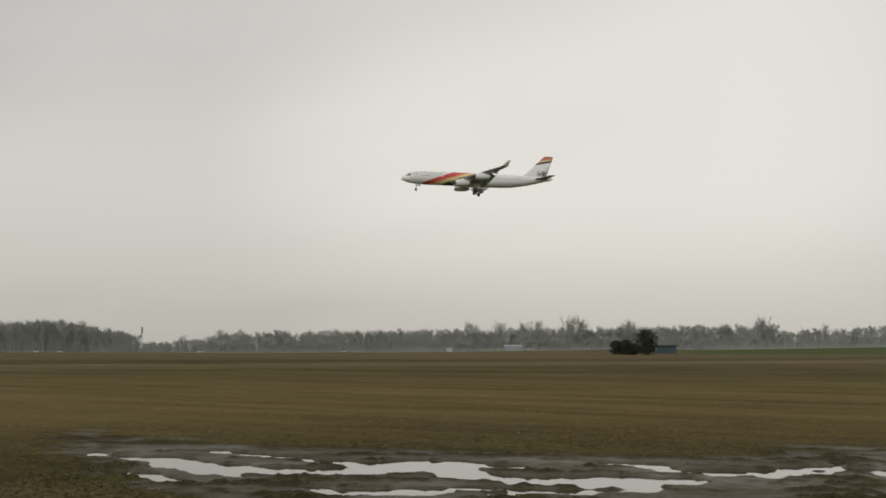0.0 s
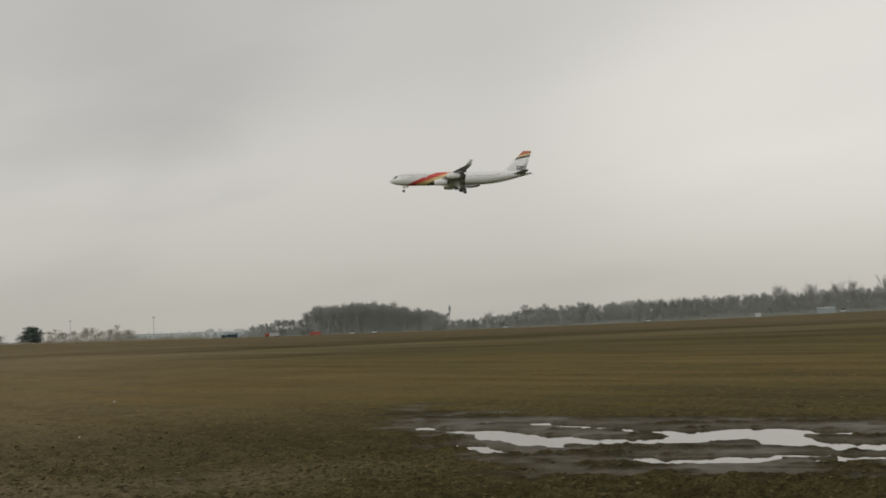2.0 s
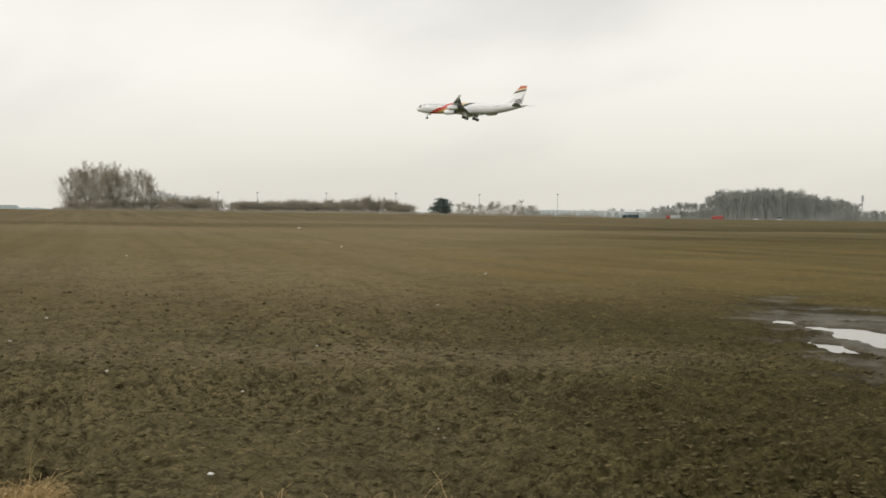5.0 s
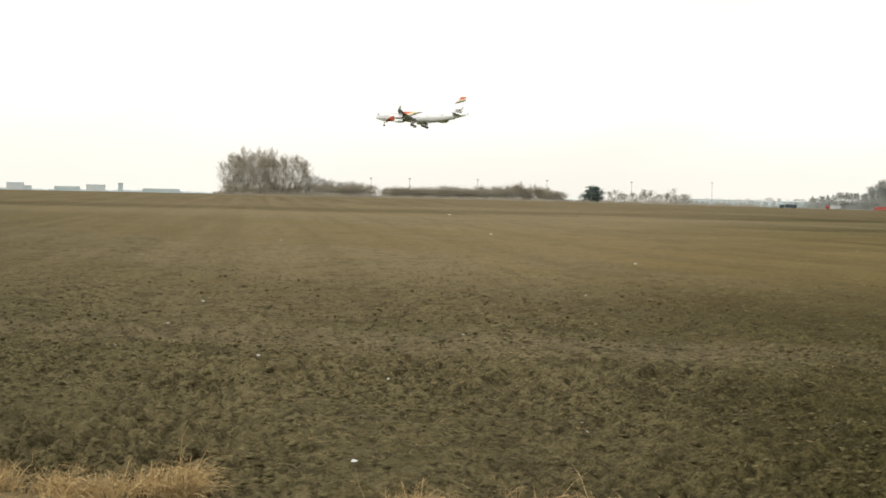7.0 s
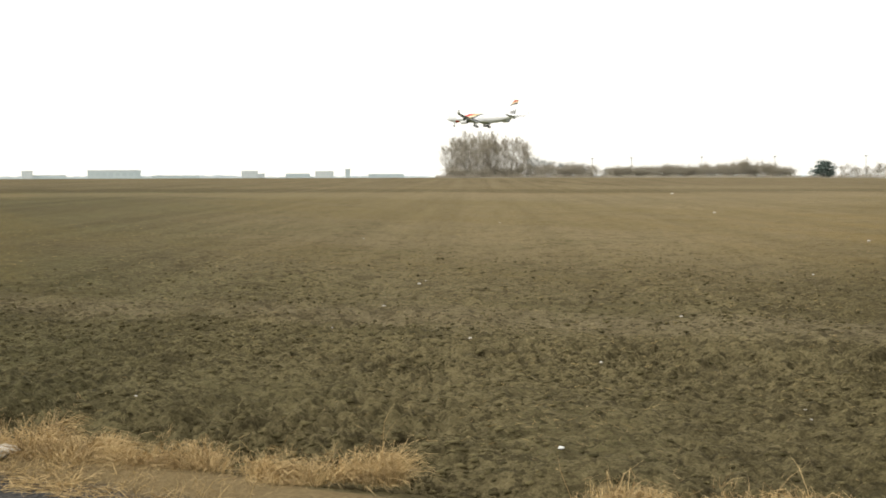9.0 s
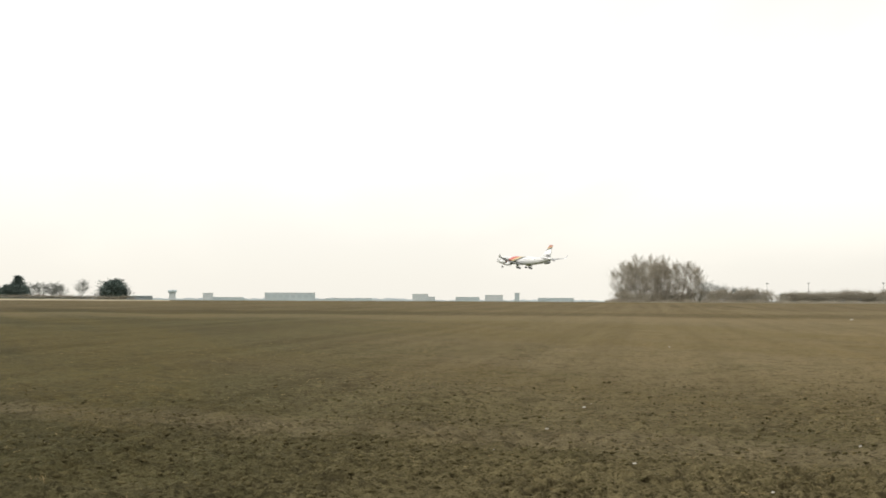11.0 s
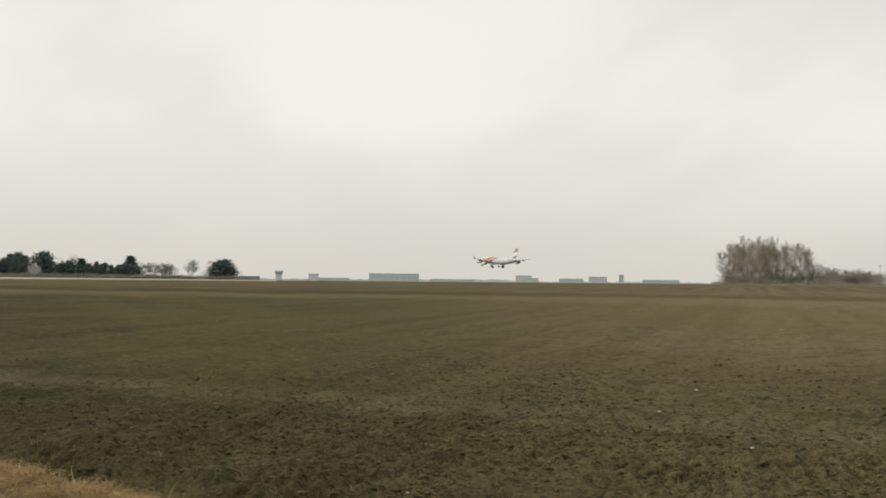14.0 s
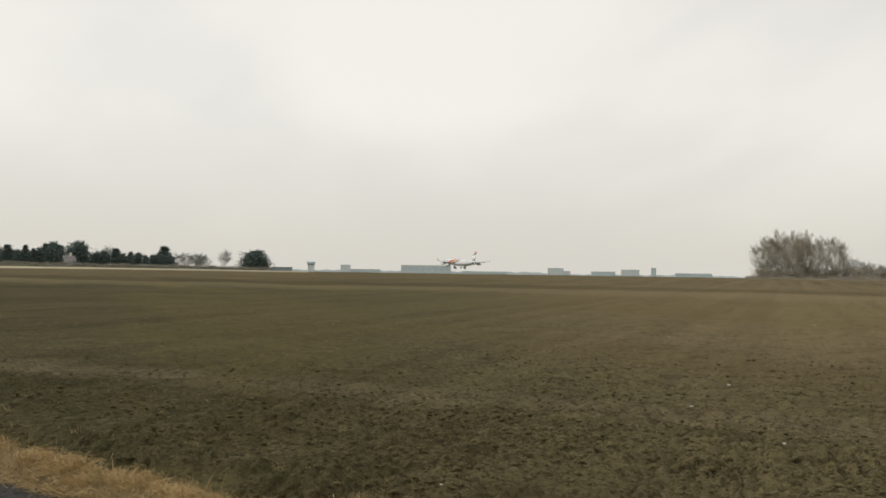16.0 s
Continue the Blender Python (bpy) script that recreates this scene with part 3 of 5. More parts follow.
def build_water():
    xs, ys = np.linspace(-11.0, 5.2, 36), np.linspace(13.0, 20.4, 18)
    X, Y = np.meshgrid(xs, ys)
    idx = np.arange(X.size).reshape(X.shape)
    f = np.stack([idx[:-1, :-1], idx[:-1, 1:], idx[1:, 1:], idx[1:, :-1]], -1).reshape(-1, 4)
    v = np.stack([X, Y, np.full_like(X, WATER_LEVEL)], -1).reshape(-1, 3)
    tagged(raw("water", v, f, WATER, smooth=True), "shallow rain puddles standing in muddy wheel ruts", "puddle", kind="structure")


build_water()


# ---------------------------------------------------------------- trees
class Sticks:
    """Collects tapered three-sided sticks and flat twigs as arrays."""

    def __init__(self, seed):
        self.rng = np.random.default_rng(seed)
        self.v, self.f, self.n = [], [], 0

    def stick(self, a, b, r0, r1):
        a, b = np.asarray(a), np.asarray(b)
        d = b - a
        d = d / (np.linalg.norm(d) + 1e-9)
        p = np.cross(d, [0.3, 0.9, 0.2])
        p /= np.linalg.norm(p) + 1e-9
        q = np.cross(d, p)
        for k in range(3):
            t = 2 * math.pi * k / 3
            o = p * math.cos(t) + q * math.sin(t)
            self.v += [a + o * r0, b + o * r1]
        n = self.n
        for k in range(3):
            i, j = n + 2 * k, n + 2 * ((k + 1) % 3)
            self.f += [(i, j, j + 1), (i, j + 1, i + 1)]
        self.n += 6

    def blade(self, a, b, w):
        a, b = np.asarray(a), np.asarray(b)
        s = np.cross(b - a, self.rng.normal(size=3))
        s *= w / (np.linalg.norm(s) + 1e-9)
        self.v += [a - s, a + s, b]
        self.f.append((self.n, self.n + 1, self.n + 2))
        self.n += 3

    def limb(self, a, way, length, r, bends=4, lift=0.15):
        """A bent, tapering branch; returns its points."""
        pts, way = [np.asarray(a, float)], np.asarray(way, float)
        for i in range(bends):
            way = way + self.rng.normal(size=3) * 0.16 + [0, 0, lift]
            way /= np.linalg.norm(way)
            pts.append(pts[-1] + way * length / bends)
            self.stick(pts[-2], pts[-1], r * (1 - 0.85 * i / bends), r * (1 - 0.85 * (i + 1) / bends))
        return pts


def bare_tree_arrays(seed, h, w, limbs=16, subs=6, twigs=9, upright=0.9, low=0.15, twig_w=0.02, twig_l=0.9, stems=1, thin=False):
    """Wood (trunk and limbs) and crown (branchlets and twigs) of a leafless tree."""
    wood, crown = Sticks(seed), Sticks(seed + 500)
    rng = wood.rng
    for s in range(stems):
        lean = rng.normal(size=3) * (0.05 if stems == 1 else 0.16)
        lean[2] = 1
        base = np.array([0, 0, -0.15]) + (0 if stems == 1 else 1) * np.array([*rng.normal(size=2) * w * 0.12, 0])
        hh = h * rng.uniform(0.82, 1.0) * 0.9
        trunk = wood.limb(base, lean, hh, h * 0.010, 7, 0.1)
        for _ in range(limbs):
            t = rng.uniform(low, 0.96)
            k = min(int(t * 7), 6)
            a = trunk[k] + (trunk[k + 1] - trunk[k]) * (t * 7 - k)
            az = rng.uniform(0, 2 * math.pi)
            bell = math.sin(math.pi * min(1, (t - low) / (1 - low) * 0.62 + 0.36)) ** 0.8
            length = w * 0.62 * bell * rng.uniform(0.6, 1.1) + 0.08 * h
            up = upright * rng.uniform(0.6, 1.4)
            pts = wood.limb(a, [math.cos(az), math.sin(az), up], length, h * 0.005 * (1.15 - t), 4, 0.10 * upright)
            for _ in range(twigs):
                c = pts[1] + (pts[4] - pts[1]) * rng.uniform(0, 1) + rng.normal(size=3) * 0.02 * w
                wv = rng.normal(size=3) * 0.8 + [0, 0, 0.5 * upright]
                crown.blade(c, c + wv / np.linalg.norm(wv) * twig_l * rng.uniform(0.4, 1.0), twig_w)
            for _ in range(subs):
                q = rng.uniform(0.25, 1.0) * 3.999
                j = int(q)
                b = pts[j] + (pts[j + 1] - pts[j]) * (q - j)
                way = rng.normal(size=3) * 0.8 + [0, 0, upright] + (pts[4] - pts[0]) / (np.linalg.norm(pts[4] - pts[0]) + 0.01)
                ln = length * rng.uniform(0.22, 0.55)
                if thin:
                    e = b + way / np.linalg.norm(way) * ln
                    crown.blade(b, e, twig_w * 1.2)
                    sub = [b, (b + e) / 2, e]
                else:
                    sub = crown.limb(b, way / np.linalg.norm(way), ln, twig_w * 1.3, 2, 0.12)
                for _ in range(twigs):
                    q = rng.uniform(0, 1.999)
                    c = sub[int(q)] + (sub[int(q) + 1] - sub[int(q)]) * (q - int(q))
                    wv = rng.normal(size=3) * 0.8 + [0, 0, 0.5 + 0.5 * upright]
                    crown.blade(c, c + wv / np.linalg.norm(wv) * twig_l * rng.uniform(0.4, 1.2), twig_w)
    return wood, crown


def tree_mesh(name, sticks, mat):
    ob = raw(name, sticks.v, sticks.f, mat)
    me = ob.data
    bpy.data.objects.remove(ob)
    return me


def make_tree(name, me_wood, me_crown, place, turn, size, label, category, group):
    # the roots and, of leafless kinds, the lowest sprouts are in the ground
    sunk = 0.05 if name in ("pine_tree", "fir_tree", "dense_bush", "low_bush") else 0.40
    t = thing(name, (place[0], place[1], place[2] - sunk), turn, label, category, group)
    t.scale = (size[0], size[0], size[1])
    for n, me in (("trunk", me_wood), ("crown", me_crown)):
        if me is not None:
            o = new(n, me)
            o.parent = t
    return t


POPLARS = []
for s in range(5):
    wood_s, crown_s = bare_tree_arrays(20 + s, 11.0, 5.4, 40, 8, 13, 0.85, 0.02, 0.0078, 0.85, thin=True)
    POPLARS.append((tree_mesh("poplar_wood", wood_s, BARK), tree_mesh("poplar_crown", crown_s, TWIG)))
BUSHES = []
for s in range(4):
    wood_s, crown_s = bare_tree_arrays(40 + s, 4.2, 5.4, 12, 6, 14, 0.60, 0.02, 0.010, 0.75, stems=5, thin=True)
    BUSHES.append((tree_mesh("bush_wood", wood_s, BARK), tree_mesh("bush_crown", crown_s, TWIG)))
ROUND = []
for s in range(3):
    wood_s, crown_s = bare_tree_arrays(60 + s, 10.0, 8.0, 38, 9, 14, 0.70, 0.12, 0.014, 1.2, thin=True)
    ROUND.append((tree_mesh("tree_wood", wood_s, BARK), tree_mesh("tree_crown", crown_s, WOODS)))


def tree_clump():
    rng = random.Random(5)
    # the tall clump at the field's edge, denser at its western end
    for i in range(30):
        q = i / 29
        az = 60.14 - 3.50 * q + rng.uniform(-0.10, 0.10)
        h = np.interp(q, [0, 0.06, 0.18, 0.5, 0.8, 0.92, 1.0], [0.86, 0.95, 1.0, 0.98, 0.95, 0.90, 0.70]) * rng.uniform(0.95, 1.03)
        if q < 0.52 or i % 3:
            m = POPLARS[i % 5]
            make_tree("poplar_tree", *m, polar(az, rng.uniform(318, 340)), rng.uniform(0, 360), (rng.uniform(0.80, 1.0) if q < 0.52 else rng.uniform(0.70, 0.90), h * 1.15),
                      "tall leafless poplar with upright grey-brown branches in a clump", "tree", "poplar clump")
    for i in range(22):
        q = i / 21
        az = 60.2 - 6.3 * q
        make_tree("bare_bush", *BUSHES[i % 4], polar(az + rng.uniform(-0.1, 0.1), rng.uniform(310, 326)), rng.uniform(0, 360),
                  (rng.uniform(0.7, 1.0), rng.uniform(0.70, 0.95) * (0.75 if q < 0.5 else 0.98)), "leafless tangled brown bush at the field edge", "bush", "bushes at the clump")
    for az, h in ((56.2, 0.58), (55.6, 0.50), (54.9, 0.46), (54.3, 0.42)):
        make_tree("bare_tree", *ROUND[int(az * 10) % 3], polar(az, 325), az * 50, (0.62, h), "small leafless tree with a spreading dark crown", "tree", "bushes at the clump")
    # hedge between the clump and the pine, and past it
    for i in range(44):
        az = 53.1 - i * 0.182 + rng.uniform(-0.08, 0.08)
        tall = 0.76 + 0.26 * math.exp(-((az - 47.2) / 1.3) ** 2) + rng.uniform(-0.14, 0.12)
        make_tree("hedge_bush", *BUSHES[(i * 3) % 4], polar(az, rng.uniform(335, 350)), rng.uniform(0, 360), (0.85, tall),
                  "leafless grey-brown hedge bush along the field edge", "bush", "hedge bushes")
    for i in range(22):
        az = 42.9 - i * 0.165 + rng.uniform(-0.05, 0.05)
        make_tree("slim_tree", *POPLARS[i % 5], polar(az, rng.uniform(340, 350)), rng.uniform(0, 360), (0.50, rng.uniform(0.30, 0.46)),
                  "slim leafless young tree in a thin row", "tree", "young row")

    # rank dead weeds along the foot of the clump and the hedge
    w = Sticks(909)
    for _ in range(26000):
        az, r = w.rng.uniform(36.5, 60.9), w.rng.uniform(300, 345)
        p = np.array(polar(az, r))
        h = w.rng.uniform(0.2, 1.0) ** 1.6 * (0.5 + 0.6 * abs(math.sin(az * 3.1)) + (0.4 if az > 53.7 else 0))
        w.blade(p - [0, 0, 0.2], p + [w.rng.normal() * 0.3, w.rng.normal() * 0.3, h], 0.05)
    tagged(raw("dead_weeds", w.v, w.f, TWIG), "dead brown weeds along the foot of the hedge", "weeds", kind="stuff")


tree_clump()


def conifer_arrays(seed, h, w, tiers=26, rounded=False):
    s = Sticks(seed)
    rng = s.rng
    for i in range(tiers):
        t = 0.04 + 0.95 * i / tiers
        wide = w * 0.5 * ((1 - t) ** 0.75 if not rounded else math.sqrt(max(0.05, 1 - (1.55 * (t - 0.36)) ** 2)))
        for _ in range(9 if t < 0.8 else 6):
            az = rng.uniform(0, 2 * math.pi)
            ln = wide * rng.uniform(0.55, 1.12) * (1 + 0.28 * math.sin(az * 3 + t * 9 + seed) + 0.18 * math.sin(az * 5 - t * 17))
            a = np.array([0, 0, t * h])
            tip = a + [math.cos(az) * ln, math.sin(az) * ln, (-0.10 if not rounded else 0.22) * ln + rng.normal() * 0.15]
            for _ in range(26):
                q = math.sqrt(rng.uniform(0.02, 1.0))
                c = a + (tip - a) * q + rng.normal(size=3) * 0.08 * w * 0.5
                d = rng.normal(size=3)
                d[2] = d[2] * 0.5 + 0.2
                s.blade(c, c + d / np.linalg.norm(d) * w * rng.uniform(0.05, 0.13), w * 0.018)
    return s


def trunk_mesh(h):
    s = Sticks(3)
    s.stick((0, 0, -0.1), (0, 0, h * 0.9), h * 0.022, h * 0.004)
    return tree_mesh("conifer_trunk", s, BARK)


FIRS = [(trunk_mesh(9), tree_mesh("fir_crown", conifer_arrays(80 + i, 9.0, 5.2), NEEDLE)) for i in range(3)]
PINES = [(trunk_mesh(7), tree_mesh("pine_crown", conifer_arrays(90 + i, 7.0, 7.0, 22, True), NEEDLE)) for i in range(3)]
DARKBUSH = [(trunk_mesh(3), tree_mesh("dense_bush", conifer_arrays(95 + i, 4.0, 5.0, 20, True), SHRUB)) for i in range(2)]


def conifers():
    make_tree("pine_tree", *PINES[0], polar(43.72, 318), 30, (0.80, 0.56), "single dark green bushy pine at the field edge", "tree", "")
    # dark bush with its smaller neighbours on the near side of the meadow
    make_tree("dense_bush", *DARKBUSH[0], polar(2.65, 235), 10, (0.80, 1.08), "dense dark evergreen bush on the field edge", "bush", "")
    for az, k in ((4.0, 0.62), (3.55, 0.66), (3.2, 0.5)):
        make_tree("low_bush", *DARKBUSH[1], polar(az, 238), az * 90, (0.55, k), "low dark bush beside the dense bush", "bush", "low bushes")
    rng = random.Random(11)
    # garden trees round the farmstead in the west
    # bearing, kind, width, height
    for az, kind, wide, tall in ((94.6, 0, 5.0, 8.0), (94.05, 1, 5.5, 6.8), (93.55, 0, 5.4, 7.3), (93.15, 1, 4.2, 5.4), (92.83, 0, 3.6, 7.3), (92.5, 0, 3.8, 6.2), (92.22, 1, 4.0, 6.3),
                                 (91.97, 0, 6.0, 8.1), (91.68, 1, 5.6, 8.2), (91.4, 0, 5.0, 7.7), (90.62, 1, 8.0, 8.7), (90.45, 0, 4.6, 7.0), (89.85, 1, 4.4, 4.9), (89.5, 1, 4.6, 5.6),
                                 (89.03, 0, 5.2, 7.0), (88.75, 1, 4.0, 4.6), (88.4, 0, 3.6, 5.9), (88.08, 1, 4.4, 5.2), (87.76, 0, 2.6, 4.6), (87.4, 1, 5.0, 4.7), (87.15, 1, 4.0, 5.0),
                                 (86.96, 0, 6.0, 8.4), (86.72, 1, 4.0, 4.4), (82.95, 1, 9.6, 7.3), (83.2, 1, 6.0, 5.2), (82.7, 1, 6.0, 5.0)):
        m = (FIRS, PINES)[kind][rng.randrange(3)]
        make_tree("fir_tree" if kind == 0 else "pine_tree", *m, polar(az, 480 + rng.uniform(-8, 12)), rng.uniform(0, 360), (wide / (5.2, 7.0)[kind] * (1.7, 1.2)[kind], tall / (9.0, 7.0)[kind]),
                  "dark green spruce beside the farmstead" if kind == 0 else "broad dark green pine beside the farmstead", "tree", "farmstead evergreens")
    for az, k in ((93.3, 0.62), (89.3, 0.88), (89.65, 0.74), (88.6, 0.62), (86.3, 0.66), (86.0, 0.66), (85.62, 0.70), (85.45, 0.62), (85.2, 0.54), (84.38, 0.84), (83.6, 0.3), (90.1, 0.60)):
        make_tree("bare_tree", *ROUND[rng.randrange(3)], polar(az, 490), rng.uniform(0, 360), (0.72, k), "leafless round-crowned tree by the farmstead", "tree", "farmstead bare trees")
    for i in range(40):
        az = 94.5 - i * 0.31
        make_tree("low_hedge", *BUSHES[i % 4], polar(az, 462 + rng.uniform(0, 6)), rng.uniform(0, 360), (1.0, rng.uniform(0.28, 0.42)), "low leafless garden hedge", "hedge", "garden hedges")


conifers()


def woodland(name, seed, spans, label, twig=0.06):
    """Far wood as one object: many leafless trees; spans of bearing, distance, height."""
    rng = np.random.default_rng(seed)
    kinds = []
    for k in range(4):
        a, b = bare_tree_arrays(seed + k, 1.0 * 14, 7.0, 16, 4, 16, 0.95, 0.03, twig * 0.55, 1.7, thin=True)
        kinds.append((np.r_[np.array(a.v), np.array(b.v)], np.r_[np.array(a.f), np.array(b.f) + a.n]))
    V, F, n = [], [], 0
    for az0, az1, dist, h0, h1, count in spans:
        for i in range(count):
            q = (i + rng.uniform(-0.4, 0.4)) / count
            az, r = az0 + (az1 - az0) * q, dist + rng.uniform(0, 55)
            h = (h0 + (h1 - h0) * q) * rng.uniform(0.97, 1.20) / 14.0
            v, f = kinds[rng.integers(0, 4)]
            t = rng.uniform(0, 2 * math.pi)
            w = h * rng.uniform(0.8, 1.3)
            p = polar(az, r)
            V.append(np.stack([(v[:, 0] * math.cos(t) - v[:, 1] * math.sin(t)) * w + p[0],
                               (v[:, 0] * math.sin(t) + v[:, 1] * math.cos(t)) * w + p[1], v[:, 2] * h + p[2]], -1))
            F.append(f + n)
            n += len(v)
        # the thicket between the stems
        m = count * 110
        az, r = np.radians(rng.uniform(min(az0, az1), max(az0, az1), m)), dist + rng.uniform(-4, 50, m)
        q = (np.degrees(az) - az0) / (az1 - az0)
        x, y = -np.sin(az) * r, np.cos(az) * r
        z, h = land(x, y), (h0 + (h1 - h0) * q) * rng.uniform(0.08, 0.70, m)
        t, w = rng.uniform(0, math.pi, m), rng.uniform(0.03, 0.07, m)
        tri = np.stack([np.stack([x - np.cos(t) * w, y - np.sin(t) * w, z - 0.3], -1), np.stack([x + np.cos(t) * w, y + np.sin(t) * w, z - 0.3], -1),
                        np.stack([x + rng.normal(size=m) * 0.5, y + rng.normal(size=m) * 0.5, z + h], -1)], 1).reshape(-1, 3)
        V.append(tri)
        F.append(np.arange(3 * m).reshape(m, 3) + n)
        n += 3 * m
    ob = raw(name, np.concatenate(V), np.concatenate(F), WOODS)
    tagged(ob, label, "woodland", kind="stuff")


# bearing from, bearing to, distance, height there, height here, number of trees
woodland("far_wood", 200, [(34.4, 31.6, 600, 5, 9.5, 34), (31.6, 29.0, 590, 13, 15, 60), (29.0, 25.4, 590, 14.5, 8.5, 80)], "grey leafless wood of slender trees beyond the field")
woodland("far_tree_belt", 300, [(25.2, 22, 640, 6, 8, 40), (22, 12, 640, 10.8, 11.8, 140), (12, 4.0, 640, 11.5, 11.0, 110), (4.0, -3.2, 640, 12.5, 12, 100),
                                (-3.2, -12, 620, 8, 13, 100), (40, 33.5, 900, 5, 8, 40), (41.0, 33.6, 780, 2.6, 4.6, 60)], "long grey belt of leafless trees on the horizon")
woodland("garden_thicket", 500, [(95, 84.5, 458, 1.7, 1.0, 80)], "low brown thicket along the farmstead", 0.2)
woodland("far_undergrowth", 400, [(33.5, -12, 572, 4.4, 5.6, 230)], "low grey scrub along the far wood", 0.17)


def tall_trees():
    rng = random.Random(8)
    for az, h in ((23.4, 9.5), (21.05, 11.0), (14.96, 12.4), (10.45, 15.6), (10.2, 14.8), (9.31, 15.4), (7.95, 15.8), (7.35, 16.2), (6.2, 17.8), (5.85, 18.2),
                  (5.3, 14.5), (3.2, 16.4), (3.4, 14.5), (-2.6, 17.0), (-2.35, 15.2), (-4.4, 11.0), (-5.2, 12.0), (12.6, 12.2), (17.8, 11.6)):
        make_tree("tall_bare_tree", *ROUND[rng.randrange(3)], polar(az, 632 + rng.uniform(-5, 12)), rng.uniform(0, 360), (h / 15.5, h / 10.0),
                  "tall leafless tree standing out above the far belt", "tree", "tall far trees")


tall_trees()


# ---------------------------------------------------------------- far buildings, masts, vehicles
def block_building(name, az, dist, width, depth, height, wall, label, bays=6, roof_h=0.6, storeys=1):
    t = thing(name, polar(az, dist), az, label, "building")
    bm = bmesh.new()
    box(bm, (width, depth, height), (0, 0, height / 2))
    part("wall", bm, wall, t)
    bm = bmesh.new()
    box(bm, (width + 0.8, depth + 0.8, roof_h), (0, 0, height + roof_h / 2 + 0.004), 0.15)
    part("roof", bm, wall if wall is BLUEPAINT else ROOFING, t)
    me = None
    for s in range(storeys):
        for i in range(bays):
            x = (i + 0.5) / bays * width - width / 2
            z = (s + 0.55) / storeys * height
            if me is None:
                bm = bmesh.new()
                box(bm, (width / bays * 0.62, 0.12, height / storeys * 0.40), (0, 0, 0), 0.03)
                o = part("window", bm, PANE, t)
                me = o.data
            else:
                o = new("window", me)
                o.parent = t
            o.location = (x, -depth / 2 - 0.03, z)
    return t


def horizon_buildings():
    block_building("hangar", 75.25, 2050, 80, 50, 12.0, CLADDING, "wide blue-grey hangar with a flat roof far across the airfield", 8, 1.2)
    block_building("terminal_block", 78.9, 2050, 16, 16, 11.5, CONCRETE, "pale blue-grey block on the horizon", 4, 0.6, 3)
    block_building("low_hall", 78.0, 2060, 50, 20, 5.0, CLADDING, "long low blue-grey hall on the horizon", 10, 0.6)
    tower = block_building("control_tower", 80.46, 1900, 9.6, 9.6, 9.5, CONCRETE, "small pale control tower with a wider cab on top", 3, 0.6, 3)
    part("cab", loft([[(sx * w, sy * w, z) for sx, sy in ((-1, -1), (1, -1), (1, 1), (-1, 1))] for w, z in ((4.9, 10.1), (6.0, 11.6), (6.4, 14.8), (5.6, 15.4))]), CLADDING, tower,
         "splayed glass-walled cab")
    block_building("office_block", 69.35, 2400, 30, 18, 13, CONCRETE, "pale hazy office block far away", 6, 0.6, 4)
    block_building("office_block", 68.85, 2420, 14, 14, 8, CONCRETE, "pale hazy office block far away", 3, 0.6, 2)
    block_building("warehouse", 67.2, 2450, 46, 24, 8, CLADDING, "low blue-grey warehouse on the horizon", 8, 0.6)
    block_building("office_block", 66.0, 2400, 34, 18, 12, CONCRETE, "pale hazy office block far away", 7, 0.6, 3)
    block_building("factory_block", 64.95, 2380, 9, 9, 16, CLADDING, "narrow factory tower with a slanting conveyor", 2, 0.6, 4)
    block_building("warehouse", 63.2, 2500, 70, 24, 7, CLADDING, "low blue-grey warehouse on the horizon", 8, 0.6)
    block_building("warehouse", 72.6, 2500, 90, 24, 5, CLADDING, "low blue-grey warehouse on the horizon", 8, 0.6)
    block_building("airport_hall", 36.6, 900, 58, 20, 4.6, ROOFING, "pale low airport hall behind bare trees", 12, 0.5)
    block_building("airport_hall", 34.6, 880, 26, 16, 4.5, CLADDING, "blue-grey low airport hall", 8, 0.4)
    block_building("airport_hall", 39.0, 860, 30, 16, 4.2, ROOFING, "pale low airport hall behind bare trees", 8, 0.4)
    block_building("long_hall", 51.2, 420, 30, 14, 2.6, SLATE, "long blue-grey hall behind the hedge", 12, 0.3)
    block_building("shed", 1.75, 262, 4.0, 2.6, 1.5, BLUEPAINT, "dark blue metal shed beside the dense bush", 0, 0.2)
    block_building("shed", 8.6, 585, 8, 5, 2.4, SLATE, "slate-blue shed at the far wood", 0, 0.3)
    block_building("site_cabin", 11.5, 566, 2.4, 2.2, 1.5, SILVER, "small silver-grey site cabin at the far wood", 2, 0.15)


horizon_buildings()


